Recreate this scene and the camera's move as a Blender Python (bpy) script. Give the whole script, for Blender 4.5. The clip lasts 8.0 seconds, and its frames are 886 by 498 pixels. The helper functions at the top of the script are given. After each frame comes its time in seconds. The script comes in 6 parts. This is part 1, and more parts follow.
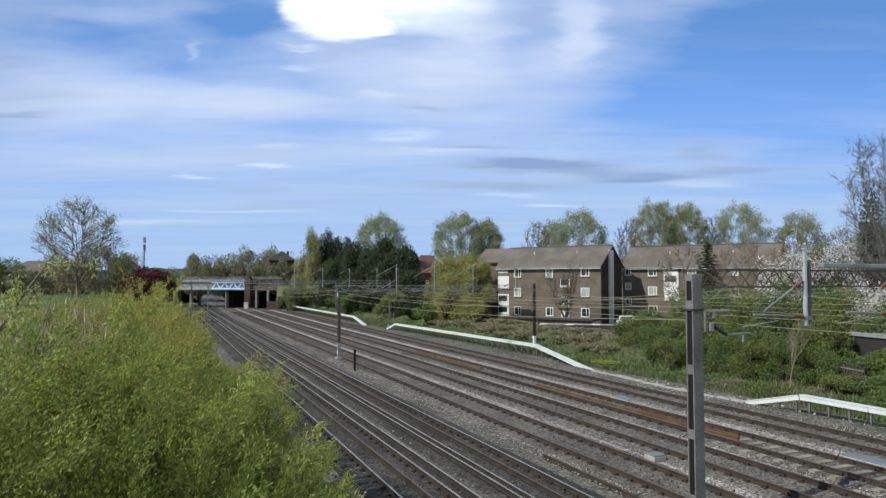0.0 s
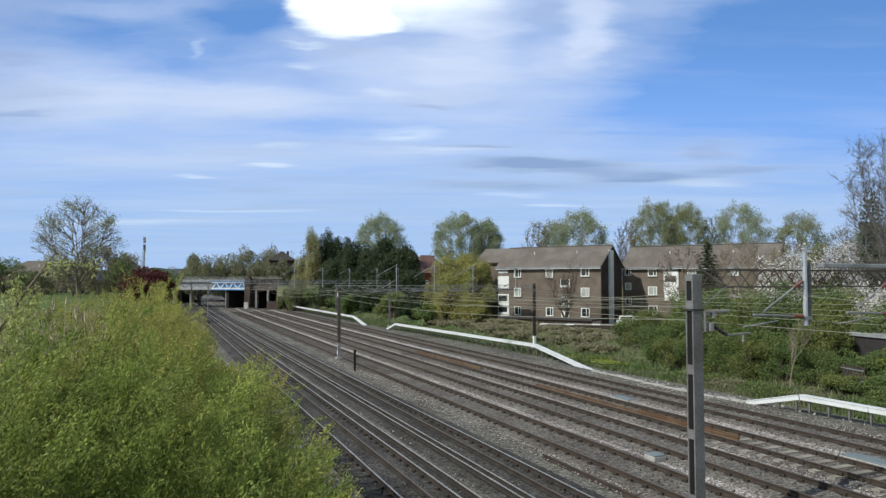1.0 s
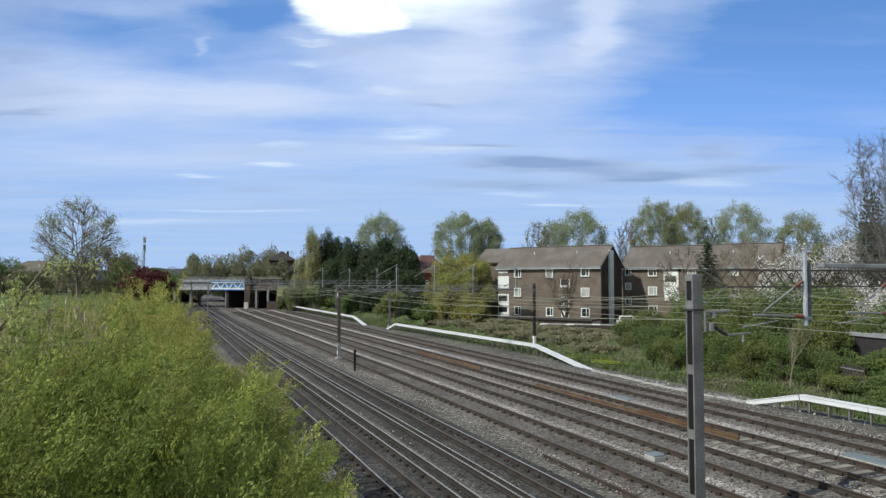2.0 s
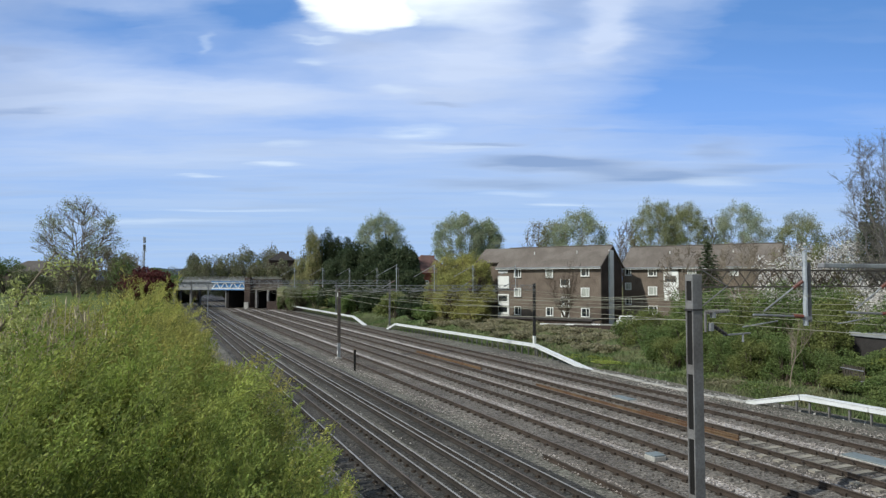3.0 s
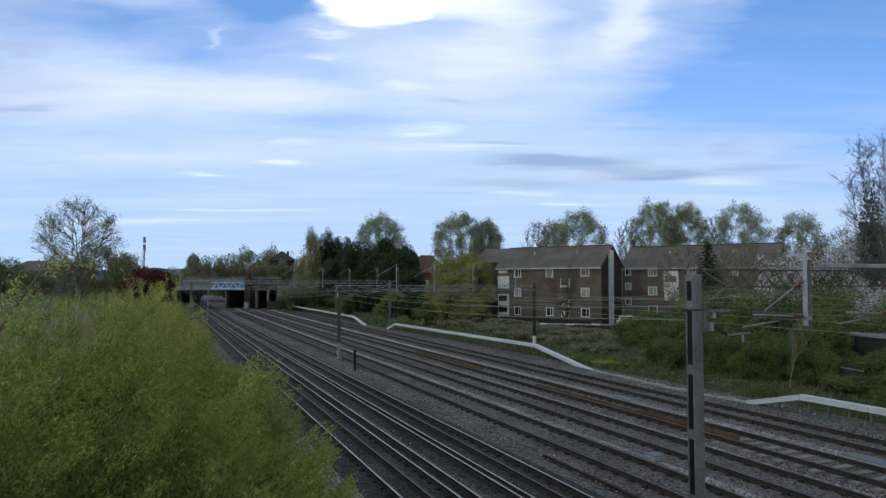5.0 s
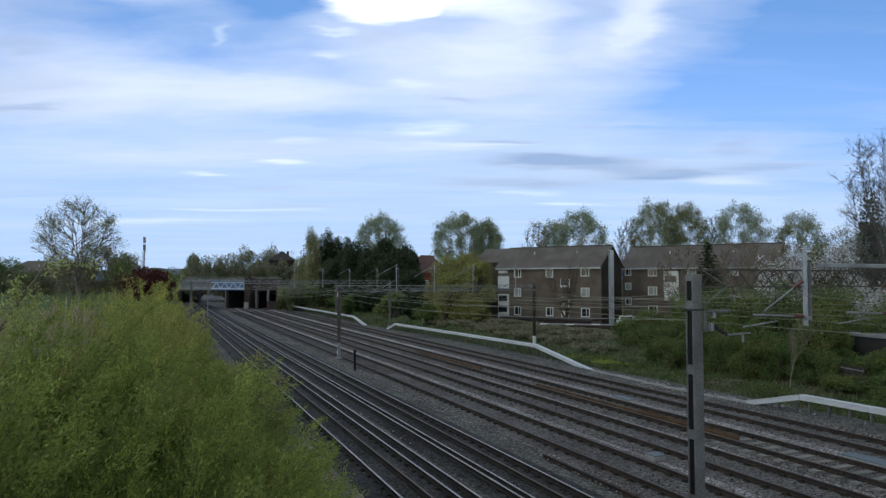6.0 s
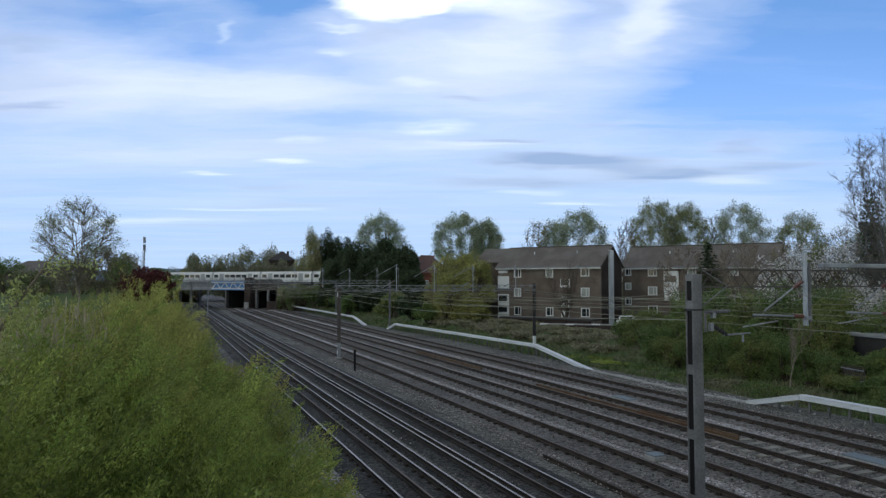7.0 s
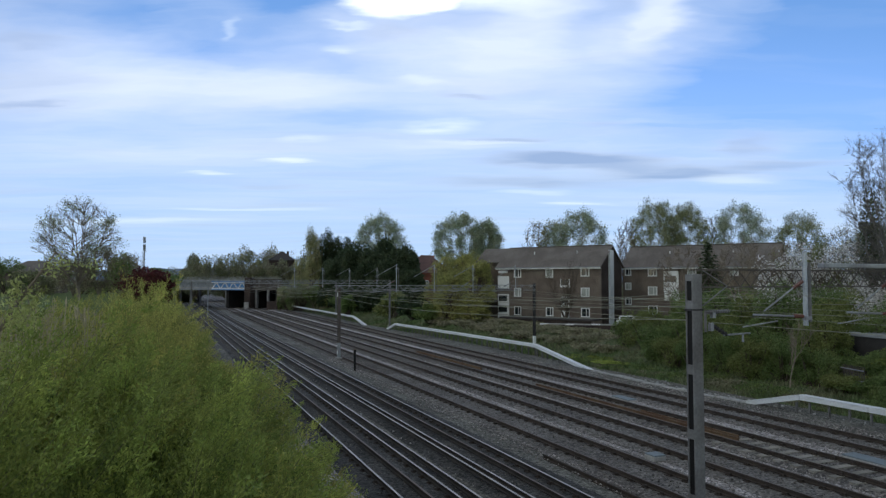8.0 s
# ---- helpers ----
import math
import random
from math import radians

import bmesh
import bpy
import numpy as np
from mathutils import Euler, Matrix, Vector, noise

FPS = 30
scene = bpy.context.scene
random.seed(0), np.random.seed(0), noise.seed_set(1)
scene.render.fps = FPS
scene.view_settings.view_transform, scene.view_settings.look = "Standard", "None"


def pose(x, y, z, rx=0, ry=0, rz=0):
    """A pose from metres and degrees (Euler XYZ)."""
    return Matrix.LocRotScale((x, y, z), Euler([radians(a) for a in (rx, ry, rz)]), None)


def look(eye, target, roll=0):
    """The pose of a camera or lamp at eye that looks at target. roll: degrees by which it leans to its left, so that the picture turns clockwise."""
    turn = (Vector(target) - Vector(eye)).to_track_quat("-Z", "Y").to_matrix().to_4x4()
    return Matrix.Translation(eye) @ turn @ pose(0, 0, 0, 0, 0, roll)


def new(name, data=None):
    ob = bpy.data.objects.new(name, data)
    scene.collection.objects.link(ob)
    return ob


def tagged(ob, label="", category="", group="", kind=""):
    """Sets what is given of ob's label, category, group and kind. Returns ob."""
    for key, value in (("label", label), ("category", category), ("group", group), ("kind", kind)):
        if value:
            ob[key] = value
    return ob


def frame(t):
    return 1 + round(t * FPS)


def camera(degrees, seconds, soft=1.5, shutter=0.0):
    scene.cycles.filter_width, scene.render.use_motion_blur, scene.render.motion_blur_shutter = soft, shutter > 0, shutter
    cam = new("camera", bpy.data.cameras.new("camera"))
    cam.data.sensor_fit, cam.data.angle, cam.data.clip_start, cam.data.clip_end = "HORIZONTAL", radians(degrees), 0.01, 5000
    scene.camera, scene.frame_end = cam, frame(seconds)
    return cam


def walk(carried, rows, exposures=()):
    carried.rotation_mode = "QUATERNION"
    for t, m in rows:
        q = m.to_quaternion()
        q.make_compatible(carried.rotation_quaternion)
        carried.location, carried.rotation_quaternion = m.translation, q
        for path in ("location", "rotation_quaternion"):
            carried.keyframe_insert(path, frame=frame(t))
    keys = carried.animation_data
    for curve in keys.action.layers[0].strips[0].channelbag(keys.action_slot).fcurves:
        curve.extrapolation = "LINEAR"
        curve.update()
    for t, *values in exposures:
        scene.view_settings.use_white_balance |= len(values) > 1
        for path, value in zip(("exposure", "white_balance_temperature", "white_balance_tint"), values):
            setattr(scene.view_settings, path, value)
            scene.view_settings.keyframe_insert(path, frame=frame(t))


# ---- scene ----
# Places along the railway: s metres along the line, p metres across it, z above the rails.
EYE = (0.0, 0.0, 6.0)
cam = camera(66.4, 8.0, soft=1.35)
STILL = look(EYE, (0.0, 100.0, 10.667))
walk(cam, [(0.0, STILL), (8.0, STILL)],
     exposures=[(0.0, 0.01, 6170, 3.6), (3.5, 0.01, 6170, 3.6), (4.5, 0.29, 6550, 3.4), (8.0, 0.31, 6550, 3.4)])

# ---- light ----
SUN_AZ, SUN_EL = radians(-122.5), radians(40.5)   # azimuth from +y towards +x
to_sun = Vector((math.sin(SUN_AZ) * math.cos(SUN_EL), math.cos(SUN_AZ) * math.cos(SUN_EL), math.sin(SUN_EL)))
world = bpy.data.worlds.new("sky_light")
scene.world = world
world.use_nodes = True
wn, wl = world.node_tree.nodes, world.node_tree.links
wsky = wn.new("ShaderNodeTexSky")
wsky.sky_type, wsky.sun_disc = "NISHITA", False
wsky.sun_elevation, wsky.sun_rotation = SUN_EL, SUN_AZ
wsky.air_density, wsky.dust_density, wsky.ozone_density = 1.2, 0.4, 2.5
# the broken cloud whitens the sky's blue
whiten = wn.new("ShaderNodeHueSaturation")
whiten.inputs["Saturation"].default_value = 0.6
wl.new(wsky.outputs["Color"], whiten.inputs["Color"])
wl.new(whiten.outputs["Color"], wn["Background"].inputs["Color"])
wn["Background"].inputs["Strength"].default_value = 0.10
sun_data = bpy.data.lights.new("sun", "SUN")
sun_data.energy, sun_data.angle, sun_data.color = 3.8, radians(0.6), (1.0, 0.94, 0.85)
sun = new("sun", sun_data)
sun.matrix_basis = look(tuple(to_sun * 300), (0, 0, 0))

# ---- materials ----
def mat(name, colour, rough=0.8, metal=0.0, vary=0.25, scale=3.0, fine=40.0, bump=0.3, second=None, island=0.0, obj_random=0.0, spec=0.3, bump_size=0.02, translucent=0.0, blotch=(0.4, 0.62), stones=0.0):
    """Principled surface with two scales of variation and fine relief."""
    m = bpy.data.materials.new(name)
    m.use_nodes = True
    n, l = m.node_tree.nodes, m.node_tree.links
    b = n["Principled BSDF"]
    b.inputs["Roughness"].default_value = rough
    b.inputs["Metallic"].default_value = metal
    b.inputs["Specular IOR Level"].default_value = spec
    tc = n.new("ShaderNodeTexCoord")
    big = n.new("ShaderNodeTexNoise")
    big.inputs["Scale"].default_value, big.inputs["Detail"].default_value = scale, 4
    l.new(tc.outputs["Object"], big.inputs["Vector"])
    small = n.new("ShaderNodeTexNoise")
    small.inputs["Scale"].default_value, small.inputs["Detail"].default_value = fine, 3
    l.new(tc.outputs["Object"], small.inputs["Vector"])
    ramp = n.new("ShaderNodeMapRange")
    ramp.inputs["From Min"].default_value, ramp.inputs["From Max"].default_value = blotch
    l.new(big.outputs["Fac"], ramp.inputs["Value"])
    two = n.new("ShaderNodeMix")
    two.data_type = "RGBA"
    sec = second or tuple(c * (1 - vary) for c in colour)
    two.inputs["A"].default_value, two.inputs["B"].default_value = (*colour, 1), (*sec, 1)
    l.new(ramp.outputs["Result"], two.inputs["Factor"])
    value = n.new("ShaderNodeMapRange")
    value.inputs["From Min"].default_value, value.inputs["From Max"].default_value = 0.25, 0.75
    value.inputs["To Min"].default_value, value.inputs["To Max"].default_value = 1 - vary, 1 + vary
    l.new(small.outputs["Fac"], value.inputs["Value"])
    hsv = n.new("ShaderNodeHueSaturation")
    l.new(two.outputs["Result"], hsv.inputs["Color"])
    last = value.outputs["Result"]
    for amount, kind in ((island, "ShaderNodeNewGeometry"), (obj_random, "ShaderNodeObjectInfo")):
        if amount:
            r = n.new(kind)
            mr = n.new("ShaderNodeMapRange")
            mr.inputs["To Min"].default_value, mr.inputs["To Max"].default_value = 1 - amount, 1 + amount
            l.new(r.outputs["Random Per Island" if island and kind.endswith("Geometry") else "Random"], mr.inputs["Value"])
            mu = n.new("ShaderNodeMath")
            mu.operation = "MULTIPLY"
            l.new(last, mu.inputs[0])
            l.new(mr.outputs["Result"], mu.inputs[1])
            last = mu.outputs["Value"]
    l.new(last, hsv.inputs["Value"])
    l.new(hsv.outputs["Color"], b.inputs["Base Color"])
    if stones:
        vo = n.new("ShaderNodeTexVoronoi")
        vo.inputs["Scale"].default_value = stones
        l.new(tc.outputs["Object"], vo.inputs["Vector"])
        sp = n.new("ShaderNodeSeparateColor")
        l.new(vo.outputs["Color"], sp.inputs["Color"])
        mr = n.new("ShaderNodeMapRange")
        mr.inputs["To Min"].default_value, mr.inputs["To Max"].default_value = 0.45, 1.75
        l.new(sp.outputs["Red"], mr.inputs["Value"])
        mu = n.new("ShaderNodeMath")
        mu.operation = "MULTIPLY"
        l.new(last, mu.inputs[0])
        l.new(mr.outputs["Result"], mu.inputs[1])
        l.new(mu.outputs["Value"], hsv.inputs["Value"])
    if bump:
        bp = n.new("ShaderNodeBump")
        bp.inputs["Strength"].default_value, bp.inputs["Distance"].default_value = bump, bump_size
        l.new(small.outputs["Fac"], bp.inputs["Height"])
        l.new(bp.outputs["Normal"], b.inputs["Normal"])
    if translucent:
        tr = n.new("ShaderNodeBsdfTranslucent")
        l.new(hsv.outputs["Color"], tr.inputs["Color"])
        mx = n.new("ShaderNodeMixShader")
        mx.inputs["Fac"].default_value = translucent
        l.new(b.outputs["BSDF"], mx.inputs[1])
        l.new(tr.outputs["BSDF"], mx.inputs[2])
        l.new(mx.outputs["Shader"], n["Material Output"].inputs["Surface"])
    return m


def leafy(name, colour, second, island=0.35, obj_random=0.0, scale=0.35):
    return mat(name, colour, 0.6, vary=0.15, scale=scale, fine=6.0, bump=0, second=second, island=island, translucent=0.42, spec=0.2, obj_random=obj_random)


M = {
    "ballast": mat("ballast", (0.31, 0.28, 0.262), 0.95, vary=0.55, scale=0.25, fine=14.0, bump=1.0, second=(0.42, 0.383, 0.365), bump_size=0.06, stones=13.0),
    "oily_ballast": mat("oily_ballast", (0.115, 0.102, 0.09), 0.9, vary=0.5, scale=0.3, fine=14.0, bump=1.0, second=(0.165, 0.15, 0.132), bump_size=0.06, stones=13.0),
    "brown_ballast": mat("brown_ballast", (0.108, 0.10, 0.085), 0.95, vary=0.5, scale=0.25, fine=14.0, bump=1.0, second=(0.155, 0.148, 0.125), bump_size=0.06, stones=13.0),
    "black_ballast": mat("black_ballast", (0.048, 0.045, 0.041), 0.95, vary=0.5, scale=0.3, fine=14.0, bump=1.0, second=(0.075, 0.071, 0.066), bump_size=0.06, stones=13.0),
    "rail_web": mat("rail_web", (0.046, 0.036, 0.029), 0.85, vary=0.3, scale=1.5, fine=30, second=(0.066, 0.050, 0.040)),
    "live_web": mat("oily_rail_web", (0.034, 0.029, 0.026), 0.85, vary=0.3, scale=1.5, fine=30, second=(0.052, 0.043, 0.037)),
    "rail_head": mat("rail_head", (0.43, 0.405, 0.365), 0.45, 0.55, vary=0.15, scale=0.6, fine=60, bump=0.1),
    "rail_dull": mat("rail_dull", (0.18, 0.145, 0.12), 0.6, 0.5, vary=0.2, scale=0.6, fine=60, bump=0.1),
    "pale_stone": mat("pale_ballast_stone", (0.36, 0.325, 0.30), 0.95, vary=0.2, scale=0.4, fine=9, bump=0, second=(0.27, 0.24, 0.22), island=0.5),
    "dark_stone": mat("dark_ballast_stone", (0.125, 0.11, 0.097), 0.95, vary=0.2, scale=0.4, fine=9, bump=0, second=(0.17, 0.152, 0.135), island=0.5),
    "rust": mat("rust", (0.165, 0.108, 0.062), 0.9, vary=0.35, scale=1.2, fine=25, second=(0.12, 0.068, 0.04)),
    "sleeper": mat("sleeper", (0.16, 0.135, 0.115), 0.9, vary=0.3, scale=2, fine=30, obj_random=0.25),
    "pale_sleeper": mat("pale_sleeper", (0.34, 0.31, 0.26), 0.9, vary=0.25, scale=2, fine=30, obj_random=0.15),
    "grass": mat("grass", (0.10, 0.155, 0.05), 0.9, vary=0.35, scale=0.12, fine=5, bump=0.6, second=(0.15, 0.165, 0.085), bump_size=0.1),
    "field": mat("field", (0.10, 0.135, 0.045), 0.95, vary=0.3, scale=0.05, fine=2, bump=0.6, second=(0.135, 0.155, 0.06), spec=0.05, bump_size=0.1),
    "scrub": mat("scrub", (0.15, 0.135, 0.08), 0.95, vary=0.45, scale=0.3, fine=4, bump=0.8, second=(0.10, 0.125, 0.05), bump_size=0.15),
    "galv": mat("galvanised_steel", (0.36, 0.37, 0.38), 0.55, 0.4, vary=0.2, scale=1.2, fine=20, bump=0.1, second=(0.26, 0.26, 0.27)),
    "pale_galv": mat("pale_galvanised_steel", (0.44, 0.47, 0.51), 0.5, 0.25, vary=0.2, scale=1.2, fine=20, bump=0.1, second=(0.34, 0.36, 0.39)),
    "dark_steel": mat("dark_steel", (0.06, 0.055, 0.055), 0.6, 0.3, vary=0.2, scale=2, fine=20, bump=0.1),
    "mast_steel": mat("weathered_steel", (0.23, 0.225, 0.225), 0.6, 0.2, vary=0.2, scale=0.8, fine=14, bump=0.1, second=(0.15, 0.14, 0.135)),
    "brown_steel": mat("brown_steel", (0.13, 0.11, 0.095), 0.7, 0.2, vary=0.25, scale=1.5, fine=14, bump=0.1),
    "black": mat("black_and_slot_shade", (0.012, 0.011, 0.011), 0.8, vary=0.2, bump=0),
    "pale_twig": mat("pale_twig", (0.27, 0.225, 0.17), 0.95, vary=0.25, scale=1, fine=8, bump=0),
    "grey_twig": mat("grey_twig", (0.155, 0.145, 0.135), 0.95, vary=0.25, scale=1, fine=8, bump=0),
    "brown_twig": mat("brown_twig", (0.23, 0.19, 0.15), 0.95, vary=0.25, scale=1, fine=8, bump=0),
    "green_stem": mat("green_stem", (0.17, 0.17, 0.075), 0.9, vary=0.25, scale=1, fine=8, bump=0),
    "stalk": mat("dry_stalk", (0.42, 0.36, 0.24), 0.9, vary=0.25, scale=1, fine=8, bump=0),
    "wire": mat("wire", (0.29, 0.285, 0.22), 0.6, 0.2, vary=0.1, bump=0),
    "insulator": mat("brown_insulator", (0.17, 0.06, 0.04), 0.3, vary=0.2, spec=0.5),
    "white_gr": mat("white_plastic", (0.72, 0.73, 0.74), 0.5, vary=0.08, scale=1.3, fine=12, bump=0.1, second=(0.62, 0.63, 0.62), spec=0.4, blotch=(0.5, 0.75)),
    "concrete": mat("concrete", (0.40, 0.385, 0.36), 0.9, vary=0.2, scale=1.5, fine=18, bump=0.4),
    "brick": mat("brick", (0.18, 0.145, 0.118), 0.9, vary=0.3, scale=0.6, fine=9, bump=0.4, second=(0.135, 0.105, 0.085)),
    "dark_brick": mat("dark_brick", (0.07, 0.05, 0.043), 0.9, vary=0.3, scale=0.6, fine=9, bump=0.4),
    # near-black brick: the shade inside the bridge openings, put into the colour
    "shade_brick": mat("shade_painted_brick", (0.02, 0.018, 0.018), 0.95, vary=0.3, scale=0.6, fine=9, bump=0.4, second=(0.03, 0.026, 0.024)),
    "red_brick": mat("red_brick", (0.30, 0.11, 0.075), 0.9, vary=0.25, scale=0.8, fine=9, bump=0.4),
    "roof": mat("roof_tiles", (0.135, 0.115, 0.10), 0.85, vary=0.25, scale=0.5, fine=8, bump=0.5, second=(0.175, 0.152, 0.135)),
    "dark_roof": mat("dark_roof_tiles", (0.06, 0.052, 0.05), 0.85, vary=0.2, scale=0.5, fine=8, bump=0.5),
    "red_roof": mat("red_roof_tiles", (0.17, 0.10, 0.088), 0.85, vary=0.2, scale=0.8, fine=8, bump=0.5),
    "white": mat("white_paint", (0.80, 0.80, 0.78), 0.55, vary=0.06, scale=1.5, fine=10, bump=0.1),
    "grey_paint": mat("grey_paint", (0.30, 0.31, 0.33), 0.6, vary=0.15, scale=1.5, fine=10, bump=0.1),
    "blue_paint": mat("blue_paint", (0.11, 0.27, 0.56), 0.55, vary=0.2, scale=1.0, fine=10, bump=0.1, second=(0.16, 0.31, 0.56)),
    "blue_lid": mat("blue_grey_panel", (0.20, 0.235, 0.25), 0.6, vary=0.15, scale=1.5, fine=10, bump=0.1),
    "glass": mat("window_glass", (0.03, 0.035, 0.04), 0.08, vary=0.1, bump=0, spec=0.7),
    "curtain": mat("net_curtain", (0.42, 0.44, 0.40), 0.8, vary=0.15, scale=4, fine=20, bump=0.1),
    "bark": mat("bark", (0.11, 0.085, 0.065), 0.95, vary=0.35, scale=2, fine=15, bump=0.8),
    "twig": mat("twig", (0.15, 0.115, 0.085), 0.95, vary=0.25, scale=1, fine=8, bump=0),
    # distance haze is painted into the ridge as blue-grey
    "hill": mat("haze_painted_hill", (0.16, 0.19, 0.24), 1.0, vary=0.12, scale=0.004, fine=0.03, bump=0),
    "l_shrub": leafy("yellow_green_leaves", (0.21, 0.255, 0.064), (0.12, 0.165, 0.043), 0.35, 0.35, 2.0),
    "l_green": leafy("fresh_green_leaves", (0.36, 0.395, 0.10), (0.23, 0.295, 0.07), 0.3, 0.33, 2.0),
    "l_tip": leafy("young_yellow_leaves", (0.48, 0.44, 0.125), (0.32, 0.335, 0.09), 0.3, 0.3, 2.0),
    # spring leaf colour made paler and greyer to carry the haze of distance
    "l_spring": leafy("haze_paled_spring_leaves", (0.31, 0.37, 0.225), (0.385, 0.405, 0.285), 0.2),
    "l_dark": leafy("evergreen_leaves", (0.055, 0.08, 0.04), (0.08, 0.10, 0.05)),
    "l_mid": leafy("hedge_leaves", (0.15, 0.21, 0.072), (0.195, 0.23, 0.08)),
    "l_willow": leafy("willow_leaves", (0.42, 0.40, 0.14), (0.33, 0.34, 0.115)),
    "l_hedge": leafy("olive_leaves", (0.215, 0.235, 0.08), (0.16, 0.195, 0.065)),
    "l_bramble": leafy("bramble_leaves", (0.32, 0.285, 0.19), (0.25, 0.245, 0.14)),
    "l_poplar": leafy("poplar_leaves", (0.40, 0.37, 0.18), (0.32, 0.32, 0.14)),
    "l_bud": leafy("pale_buds", (0.52, 0.53, 0.22), (0.42, 0.45, 0.17), 0.25),
    "l_weed": leafy("weed_blades", (0.15, 0.205, 0.08), (0.22, 0.22, 0.125), 0.4),
    "l_far": leafy("far_leaves", (0.20, 0.215, 0.11), (0.26, 0.24, 0.155)),
    "l_olive": leafy("olive_spring_leaves", (0.27, 0.30, 0.15), (0.34, 0.345, 0.20), 0.25),
    "l_red": leafy("purple_leaves", (0.125, 0.042, 0.04), (0.09, 0.036, 0.034)),
    "blossom": leafy("blossom", (0.80, 0.77, 0.75), (0.85, 0.82, 0.79), 0.12),
    "train_white": mat("train_white", (0.75, 0.74, 0.72), 0.4, vary=0.06, scale=1, fine=6, bump=0),
    "train_grey": mat("train_grey", (0.38, 0.38, 0.38), 0.5, vary=0.1, scale=1, fine=6, bump=0),
    "train_red": mat("train_red", (0.42, 0.05, 0.045), 0.4, vary=0.1, bump=0),
}


# ---- building helpers ----
def thing(name, label, category, group="", kind="", m=None):
    ob = new(name)
    ob.empty_display_size = 0.2
    if m is not None:
        ob.matrix_basis = m
    return tagged(ob, label, category, group, kind)


def link_mesh(name, verts, faces, material, parent=None, label="", smooth=False):
    me = bpy.data.meshes.new(name)
    if isinstance(verts, np.ndarray):
        k = faces.shape[1]
        me.vertices.add(len(verts))
        me.vertices.foreach_set("co", verts.astype(np.float32).ravel())
        me.loops.add(faces.size)
        me.loops.foreach_set("vertex_index", faces.astype(np.int32).ravel())
        me.polygons.add(len(faces))
        me.polygons.foreach_set("loop_start", np.arange(0, faces.size, k, dtype=np.int32))
        me.update(calc_edges=True)
    else:
        me.from_pydata(verts, [], faces)
    for one in material if isinstance(material, (list, tuple)) else [material]:
        me.materials.append(M[one])
    if smooth:
        me.polygons.foreach_set("use_smooth", [True] * len(me.polygons))
    ob = new(name, me)
    if parent is not None:
        ob.parent = parent
    return tagged(ob, label)


def part(name, bm, material, parent=None, label="", bevel=0.0):
    if bevel:
        bmesh.ops.bevel(bm, geom=list(bm.edges), offset=bevel, segments=1, affect="EDGES", clamp_overlap=True)
    me = bpy.data.meshes.new(name)
    bm.to_mesh(me)
    bm.free()
    me.materials.append(M[material])
    ob = new(name, me)
    if parent is not None:
        ob.parent = parent
    return tagged(ob, label)


def box(bm, size, at, rz=0.0, m=None):
    t = Matrix.Translation(at) @ Matrix.Rotation(rz, 4, "Z") @ Matrix.Diagonal((*size, 1))
    bmesh.ops.create_cube(bm, size=1.0, matrix=(m @ t) if m is not None else t)
    return bm


def boxes(*items):
    bm = bmesh.new()
    for size, at in items:
        box(bm, size, at)
    return bm


def rod(bm, a, b, r, sides=6, r2=None):
    a, b = Vector(a), Vector(b)
    d = b - a
    q = d.to_track_quat("Z", "Y").to_matrix().to_4x4()
    bmesh.ops.create_cone(bm, cap_ends=True, segments=sides, radius1=r, radius2=r if r2 is None else r2, depth=d.length,
                          matrix=Matrix.Translation((a + b) / 2) @ q)
    return bm


def bar(bm, a, b, w):
    """A square bar from a to b."""
    a, b = Vector(a), Vector(b)
    d = b - a
    q = d.to_track_quat("Z", "Y").to_matrix().to_4x4()
    bmesh.ops.create_cube(bm, size=1.0, matrix=Matrix.Translation((a + b) / 2) @ q @ Matrix.Diagonal((w, w, d.length, 1)))
    return bm


def rng(seed):
    return np.random.default_rng(seed)


TH = radians(-22.3)
CT, ST = math.cos(TH), math.sin(TH)


def bend(s):
    """The line's slight curve: how far it lies off the straight at s."""
    return -0.004 * (s - 20) + 0.00004 * max(0.0, s - 70) ** 2


def fall(s):
    """A slight fall towards the bridge, fitted to where the rails converge in the camera's view."""
    return -max(0.0, min(s, 230.0) - 20.0) / 300.0


def at(s, p, z=0.0):
    p += bend(s)
    return Vector((s * ST + p * CT, s * CT - p * ST, z + fall(s)))


def along(s):
    """Heading about z that turns +y to the line's direction at s."""
    d = at(s + 1, 0) - at(s - 1, 0)
    return math.atan2(-d.x, d.y)


def frame_at(s, p, z=0.0):
    """Local x across the line, y along it."""
    return Matrix.Translation(at(s, p, z)) @ Matrix.Rotation(along(s), 4, "Z")


def smooth_step(a, b, x):
    t = min(1.0, max(0.0, (x - a) / (b - a)))
    return t * t * (3 - 2 * t)


BED = -0.22


def bed_right(s):
    return 28.0 - 1.2 * smooth_step(60, 110, s)


